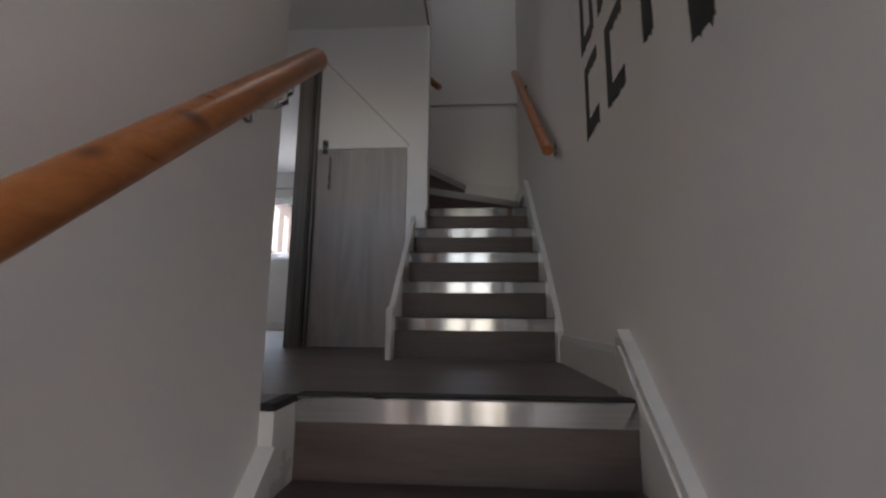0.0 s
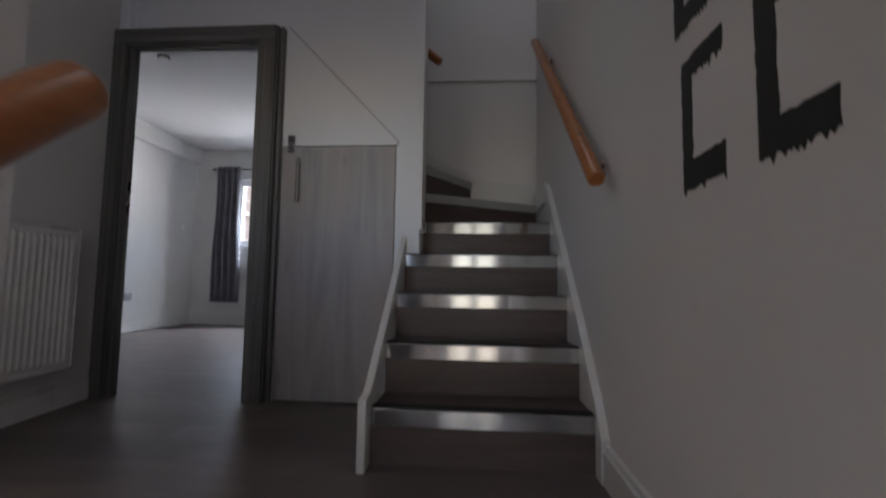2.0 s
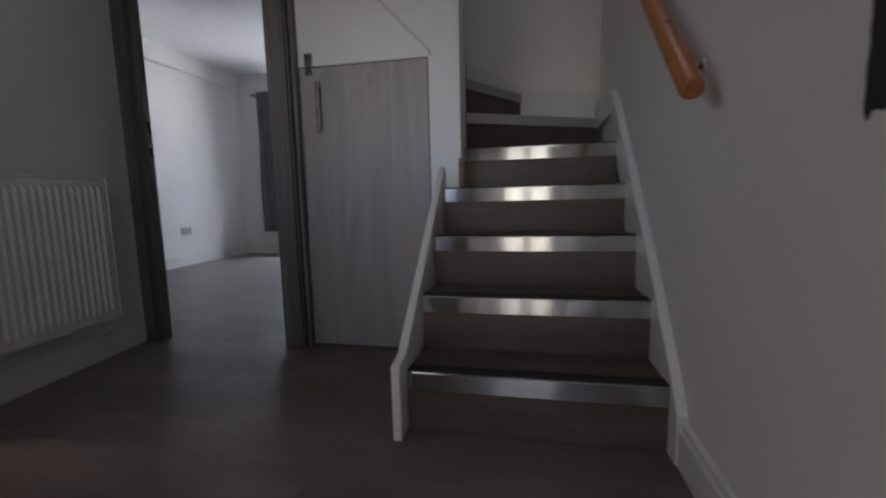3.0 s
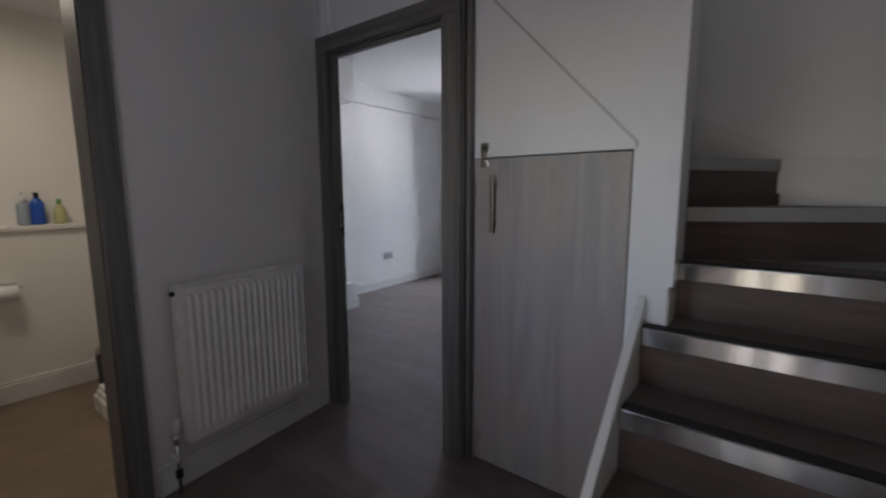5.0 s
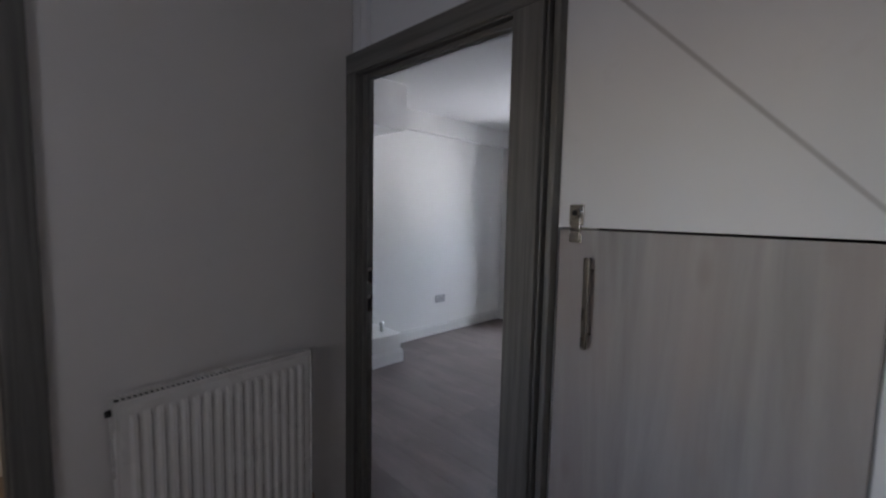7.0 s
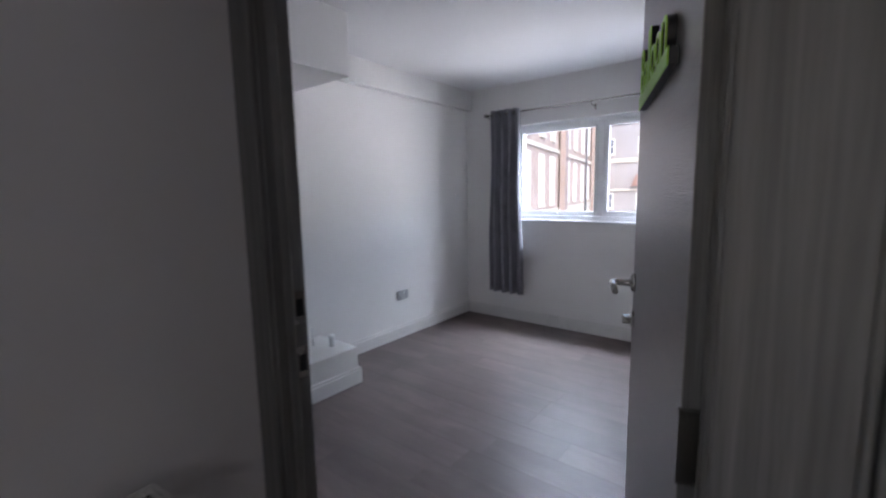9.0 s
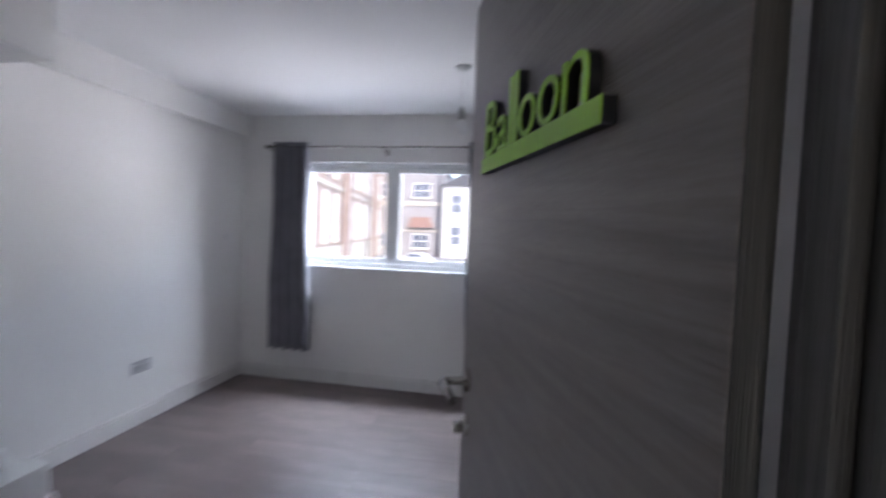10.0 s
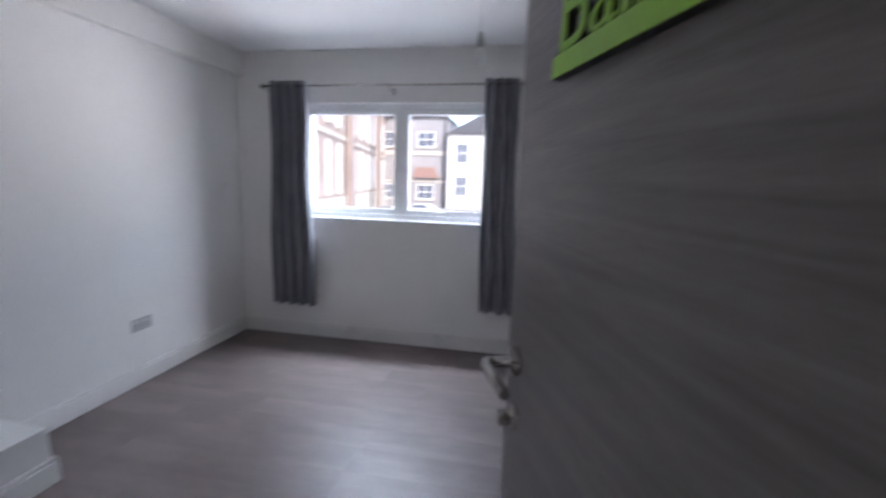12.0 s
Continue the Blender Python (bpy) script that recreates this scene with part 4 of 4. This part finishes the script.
basin = thing("wash_basin", (BX, 0.43, 0.86), "white ceramic wash basin against the bathroom boxing", "basin")
bm = prism(bmesh.new(), [(0.001, -0.42), (0.30, -0.42), (0.36, -0.36), (0.36, -0.06), (0.30, 0.0), (0.001, 0.0)], -0.13, 0.0, "z")
bmesh.ops.bevel(bm, geom=list(bm.edges), offset=0.015, segments=3, affect="EDGES")
part("body", bm, UPVC, basin)
part("bowl", prism(bmesh.new(), [(0.09, -0.36), (0.27, -0.36), (0.31, -0.32), (0.31, -0.10), (0.27, -0.06), (0.09, -0.06)], -0.01, 0.0012, "z"), TRIM, basin, "shallow white bowl")


def bottle(name, y, prof, col, cap, label, x=-1.93, top=None):
    t = thing(name, (x, y, 1.0505), label, "bottle", "toiletries on the ledge")
    part("body", lathe(bmesh.new(), prof, 18), plain(name + "_body", col, 0.25), t)
    z = prof[-1][1]
    part("cap", lathe(bmesh.new(), top or [(0.013, z), (0.013, z + 0.03), (0.010, z + 0.034)], 14), plain(name + "_cap", cap, 0.4), t)
    return t


b1 = bottle("soap_bottle", 0.70, [(0.030, 0), (0.032, 0.01), (0.032, 0.12), (0.012, 0.145)], (0.30, 0.36, 0.42), (0.75, 0.75, 0.75), "clear pump bottle with blue liquid", top=[(0.010, 0.145), (0.010, 0.16), (0.004, 0.165), (0.004, 0.195), (0.014, 0.197), (0.014, 0.205)])
bottle("mouthwash_bottle", 0.765, [(0.034, 0), (0.036, 0.01), (0.036, 0.13), (0.016, 0.165)], (0.02, 0.09, 0.45), (0.01, 0.01, 0.012), "blue bottle with a black cap")
bottle("lotion_bottle", 0.87, [(0.032, 0), (0.034, 0.01), (0.032, 0.09), (0.012, 0.125)], (0.50, 0.50, 0.25), (0.16, 0.38, 0.10), "pale yellow bottle with a green cap")

bin_ob = thing("pedal_bin", (-1.56, 0.975, 0.0), "small black pedal bin on the bathroom floor", "bin")
part("body", lathe(bmesh.new(), [(0.080, 0.0), (0.085, 0.006), (0.088, 0.24)], 24), BLACK, bin_ob)
part("lid", lathe(bmesh.new(), [(0.091, 0.241), (0.091, 0.255), (0.070, 0.275), (0.020, 0.282)], 24), STEEL, bin_ob, "steel lid")

plinth = thing("shower_plinth", (-1.115, 1.19, -0.0025), "low white stepped plinth on the bathroom floor", "plinth")
part("base", B(-0.185, 0.185, -0.39, 0.39, 0.0, 0.09, 0.003), TRIM, plinth)
part("step", B(-0.173, 0.173, -0.378, 0.378, 0.0905, 0.12, 0.003), TRIM, plinth)
part("top", B(-0.161, 0.161, -0.366, 0.366, 0.1205, 0.15, 0.003), TRIM, plinth)

mirror = thing("bathroom_mirror", (-1.979, 0.30, 1.28), "black framed mirror on the bathroom wall", "mirror")
part("frame", B(0.0, 0.018, -0.40, 0.165, 0.0, 0.60, 0.003), BLACK, mirror)
part("glass", B(0.0185, 0.020, -0.38, 0.145, 0.02, 0.58), CHROME, mirror)

# ---------------------------------------------------------------- floors, with their boards
setting("floor_stairs_foot", B(XL, XR, -2.3, -1.45, -1.70, -RISE * 7 - 0.002), STEP, "brown floor at the foot of the stairs", "floor")


def boarded(name, x0, x1, y0, y1, label, seed, cut=None, w=0.19, length=1.21):
    rnd = random.Random(seed)
    fl_ob = setting(name, B(x0, x1, y0, y1, -0.03, -0.0105), STEP, label, "floor")
    shapes = {}
    r = 0
    y = y0
    while y < y1 - 0.02:
        yb = min(y + w, y1)
        x = x0 - rnd.uniform(0.1, 0.9) * length
        while x < x1 - 0.02:
            a, b = max(x, x0), min(x + length, x1)
            x += length
            if b - a < 0.03:
                continue
            key = (round(b - a, 3), round(yb - y, 3))
            if key not in shapes:
                bm = bmesh.new()
                L, W = key[0] - 0.0004, key[1] - 0.0004
                lo = [bm.verts.new((px, py, -0.010)) for px, py in ((0, 0), (L, 0), (L, W), (0, W))]
                md = [bm.verts.new((px, py, -0.0004)) for px, py in ((0, 0), (L, 0), (L, W), (0, W))]
                c = 0.0004
                hi = [bm.verts.new((px, py, 0.0)) for px, py in ((c, c), (L - c, c), (L - c, W - c), (c, W - c))]
                bm.faces.new(hi)
                for q, t in ((lo, md), (md, hi)):
                    for i in range(4):
                        bm.faces.new((q[i], q[(i + 1) % 4], t[(i + 1) % 4], t[i]))
                me = bpy.data.meshes.new("board")
                bm.to_mesh(me)
                bm.free()
                me.materials.append(PLANK)
                shapes[key] = me
            ob = new("board", shapes[key])
            ob.parent = fl_ob
            ob.location = (a + 0.0002, y + 0.0002, 0.0)
        y += w
    return fl_ob


boarded("floor_landing", -0.16, XR, 0.03, 0.60, "grey-brown laminate boards on the landing", 1)
boarded("floor_landing_north", -0.32, XR, 0.60, 1.8595, "grey-brown laminate boards before the bedroom doorway", 6)
setting("floor_landing_edge", B(XL, SR - 0.012, 0.0135, 0.0298, -0.03, -0.0005), STEP, "brown edge of the landing floor", "floor")
setting("floor_landing_side", B(-0.15, XL, -0.12, 0.0298, -0.03, -0.0005), STEP, "brown strip of landing floor at the stair wall", "floor")
boarded("floor_bedroom", ROOM_X0, ROOM_X1, 1.8605, ROOM_Y1, "grey-brown laminate boards in the bedroom", 2)
setting("floor_bathroom", B(BX, -0.159, -0.9, 1.6, -0.035, -0.0025), VINYL, "mottled brown vinyl bathroom floor", "floor")

# ---------------------------------------------------------------- black block letters painted on the stair wall


def painted(name, strokes, seed, label):
    """Brush strokes of (y0, y1, z0, z1, drips, slope): thin black paint, bristly at the ends and dripping below; y falls along the writing."""
    rnd = random.Random(seed)
    bm = bmesh.new()
    for i, (y0, y1, z0, z1, drips, slope) in enumerate(strokes):
        n = max(4, int(abs(y1 - y0) / 0.006))
        m = max(4, int(abs(z1 - z0) / 0.012))
        low, top = [], []
        for k in range(n + 1):
            f = k / n
            y = y0 + (y1 - y0) * f
            z = z0 + slope * f + rnd.uniform(-0.0015, 0.0015)
            if drips and k % 2 and rnd.random() < 0.55:
                z -= rnd.uniform(0.003, 0.016)
            low.append((y, z))
            top.append((y, z1 + slope * f + rnd.uniform(-0.0018, 0.0018)))
        ends = [(y1 + rnd.uniform(-0.0022, 0.0022), z0 + slope + (z1 - z0) * k / m) for k in range(1, m)]
        starts = [(y0 + rnd.uniform(-0.0022, 0.0022), z0 + (z1 - z0) * k / m) for k in range(m - 1, 0, -1)]
        b2 = prism(bmesh.new(), low + ends + top[::-1] + starts, XR - 0.0012 - 0.0002 * i, XR - 0.00005, "x")
        me = bpy.data.meshes.new("stroke")
        b2.to_mesh(me)
        b2.free()
        bm.from_mesh(me)
        bpy.data.meshes.remove(me)
    return tagged(mesh(name, bm, BLACK), label, "painted letter", "letters painted on the stair wall")


painted("painted_letter", [(0.431, 0.390, 0.86, 1.130, 0, 0.0), (0.390, 0.278, 1.092, 1.134, 1, 0.0), (0.431, 0.277, 0.853, 0.912, 1, 0.004)], 1, "black block letter C painted on the wall")
painted("painted_letter", [(0.188, 0.142, 0.86, 1.122, 0, 0.0), (0.142, 0.036, 1.078, 1.124, 1, 0.006), (0.188, 0.036, 0.851, 0.905, 1, 0.002)], 2, "large black block letter C painted on the wall")
painted("painted_letter", [(0.456, 0.412, 1.22, 1.50, 0, 0.0), (0.335, 0.296, 1.22, 1.50, 0, 0.0), (0.456, 0.296, 1.208, 1.252, 1, 0.004)], 3, "black block letter U painted on the wall")
painted("painted_letter", [(-0.093, -0.150, 0.879, 1.12, 1, 0.0)], 4, "black block letter stem painted on the wall")
painted("painted_letter", [(-0.305, -0.388, 0.731, 1.10, 1, 0.0)], 5, "broad black block letter stem painted on the wall")
painted("painted_letter", [(0.243, 0.187, 1.21, 1.50, 1, 0.01)], 6, "black block letter stem painted on the wall")

# out-of-view slab added to keep sun from leaking through the ceiling gaps
setting("ceiling_sun_block", B(-2.5, 0.70, -0.2, 5.45, 2.60, 2.66), CEIL, "unseen slab added above the ceilings to stop sun leaks", "ceiling")

# ---------------------------------------------------------------- the street outside the window
ASPHALT = paint("asphalt", (0.33, 0.328, 0.335), 0.85, 0.2, 0.8, 60, 0.4)
setting("ground", B(-300, 300, 5.6, 500, -2.9, -2.75), ASPHALT, "grey asphalt street outside the window", "ground")


def brick_mat(name, a, b2, mortar, scale=1.0):
    m, n, l, b = mat(name, 0.85)
    t = n.new("ShaderNodeTexBrick")
    t.inputs["Scale"].default_value = scale
    t.inputs["Brick Width"].default_value = 0.225
    t.inputs["Row Height"].default_value = 0.075
    t.inputs["Mortar Size"].default_value = 0.006
    for k, c in (("Color1", a), ("Color2", b2), ("Mortar", mortar)):
        t.inputs[k].default_value = (*c, 1)
    tc, sep, com = n.new("ShaderNodeTexCoord"), n.new("ShaderNodeSeparateXYZ"), n.new("ShaderNodeCombineXYZ")
    ad = n.new("ShaderNodeMath")
    l.new(tc.outputs["Object"], sep.inputs[0])
    l.new(sep.outputs["X"], ad.inputs[0])
    l.new(sep.outputs["Y"], ad.inputs[1])
    l.new(ad.outputs[0], com.inputs["X"])
    l.new(sep.outputs["Z"], com.inputs["Y"])
    l.new(com.outputs[0], t.inputs["Vector"])
    st = ramp(n, l, noise_tex(n, l, coords(n, l), 0.4, 5), [(0.3, (0.82, 0.80, 0.78)), (0.7, (1, 1, 1))])
    l.new(mix(n, l, "MULTIPLY", 1.0, t.outputs["Color"], st), b.inputs["Base Color"])
    bump(n, l, b, t.outputs["Fac"], 0.4, 0.004)
    return m


ORANGE_BRICK = brick_mat("pale_orange_brick", (0.44, 0.345, 0.295), (0.39, 0.295, 0.25), (0.46, 0.43, 0.41))
GREY_BRICK = brick_mat("grey_brick", (0.36, 0.35, 0.36), (0.31, 0.30, 0.31), (0.40, 0.39, 0.39))
SLATE = paint("roof_slate", (0.10, 0.10, 0.11), 0.7, 0.15)
DARK_GLASS = plain("dark_pane", (0.14, 0.16, 0.20), 0.06)
RED_BRICK = brick_mat("dark_red_brick", (0.35, 0.275, 0.245), (0.31, 0.24, 0.215), (0.34, 0.31, 0.29))
CREAM = paint("cream_render", (0.55, 0.51, 0.45), 0.8)


def sash_window(parent, w, h, m, rows=2):
    """A white window with glazing bars; local x across, z up, local -y outwards."""
    f = bmesh.new()
    t = 0.14
    bars = [(0, w, 0, t), (0, w, h - t, h), (0, t, t, h - t), (w - t, w, t, h - t)]
    for k in range(1, rows):
        bars.append((t, w - t, h * k / rows - 0.05, h * k / rows + 0.05))
    for a in bars:
        box(f, a[0], a[1], -0.08, 0.0, a[2], a[3])
    box(f, w / 2 - 0.04, w / 2 + 0.04, -0.06, -0.012, t, h - t)
    wf = part("window", f, UPVC, parent, "white sash window", m=m)
    part("pane", B(t, w - t, -0.012, -0.004, t, h - t), DARK_GLASS, wf)
    part("sill", B(-0.12, w + 0.12, -0.2, 0.0, -0.16, -0.001), CREAM, wf)
    return wf


# long brick building along the street: local y runs along its front, local +x faces the street
lb = thing("brick_building", (0, 0, 0), "long pale orange brick building with tall white windows", "building", m=pose(-12.4, 22.0, -2.75, 0, 0, 11.1))
part("wall", B(-9, 0, -6, 56, 0.0, 13.5), ORANGE_BRICK, lb)
part("plinth", B(0.002, 0.10, -6, 56, 0.0, 2.6), CREAM, lb, "pale stone plinth")
part("string_course", B(0.002, 0.16, -6, 56, 7.4, 7.7), CREAM, lb, "pale stone string course")
part("roof", prism(bmesh.new(), [(-9.4, 13.5), (0.5, 13.5), (-4.5, 17.5)], -6.3, 56.3, "y"), SLATE, lb)
for y in (2.6, 6.4, 10.4, 14.0, 20.5, 24.5, 29.0, 33.0, 37.5, 42.0, 46.0, 50.0):
    for z, h in ((3.0, 4.0), (8.4, 3.6)):
        sash_window(lb, 1.3, h, pose(0.001, y, z, 0, 0, 90), 3)
for y in (17.0, 35.2):
    part("pilaster", B(0.17, 0.65, y, y + 1.25, 0, 13.5), RED_BRICK, lb, "dark red brick pilaster")
    part("pilaster_cap", B(0.165, 0.75, y - 0.1, y + 1.35, 13.0, 13.45), CREAM, lb)
for y in (30.9, 48.0):
    part("downpipe", tube(bmesh.new(), [(0.26, y, 0), (0.26, y, 13.2)], 0.12, 8), SLATE, lb, "dark downpipe")

# houses across the end of the street
hs = thing("terraced_house", (-23.0, 67.0, -2.75), "grey brick house with white windows and a red canopy", "house")
part("wall", B(0, 11.6, 0, 9, 0.0, 13.5), GREY_BRICK, hs)
part("roof", prism(bmesh.new(), [(-0.4, 13.5), (12.0, 13.5), (5.8, 18.0)], -0.3, 9.3, "y"), SLATE, hs)
part("string_course", B(-0.02, 11.62, -0.15, -0.002, 8.0, 8.6), CREAM, hs)
part("string_course", B(-0.02, 11.62, -0.15, -0.002, 3.9, 4.2), CREAM, hs)
for x in (1.0, 6.9):
    for z in (1.3, 9.2):
        sash_window(hs, 2.7, 2.3, pose(x, -0.001, z))
part("canopy", prism(bmesh.new(), [(6.3, 4.6), (10.3, 4.6), (9.7, 6.2), (6.9, 6.2)], -0.6, -0.002, "y"), plain("red_tiles", (0.32, 0.20, 0.17), 0.7), hs, "red tiled canopy")
part("downpipe", tube(bmesh.new(), [(11.2, -0.2, 0), (11.2, -0.2, 13.4)], 0.14, 8), SLATE, hs, "dark downpipe")
wh = thing("white_house", (-11.1, 65.5, -2.75), "pale rendered house with white windows", "house")
part("wall", B(0, 14.0, 0, 9, 0.0, 11.0), paint("white_render", (0.66, 0.65, 0.63), 0.8), wh)
part("roof", prism(bmesh.new(), [(-0.4, 11.0), (14.4, 11.0), (7.0, 15.0)], -0.3, 9.3, "y"), SLATE, wh)
for x in (1.2, 5.2, 9.2):
    for z in (2.0, 6.8):
        sash_window(wh, 1.9, 3.0, pose(x, -0.001, z))
setting("pavement", B(-22.0, 6.0, 58.0, 65.49, -2.7495, -2.63), paint("paving", (0.24, 0.235, 0.23), 0.85), "pale pavement in front of the houses", "pavement")

# parked white car
car = thing("parked_car", (0, 0, 0), "parked white car in the street", "car", m=pose(-13.6, 50.5, -2.75, 0, 0, -8))
CARW = plain("white_car_paint", (0.75, 0.76, 0.78), 0.2)
bm = prism(bmesh.new(), [(0, 0.25), (0.02, 0.75), (0.85, 0.95), (1.45, 1.42), (2.9, 1.45), (3.6, 1.0), (4.1, 0.9), (4.15, 0.25)], 0, 1.7, "y")
bmesh.ops.bevel(bm, geom=list(bm.edges), offset=0.06, segments=3, affect="EDGES")
part("body", bm, CARW, car)
part("side_glass", prism(bmesh.new(), [(1.05, 0.98), (1.52, 1.36), (2.82, 1.38), (3.3, 1.0)], -0.004, 0.02, "y"), DARK_GLASS, car)
for x in (0.85, 3.25):
    w = part("wheel", lathe(bmesh.new(), [(0.26, -0.1), (0.31, -0.07), (0.31, 0.07), (0.26, 0.1)], 20, pose(x, 0.09, 0.31, 90, 0, 0)), RUBBER, car)
    part("rim", lathe(bmesh.new(), [(0.19, 0.0), (0.18, 0.02)], 16, pose(x, -0.015, 0.31, 90, 0, 0)), STEEL, w)
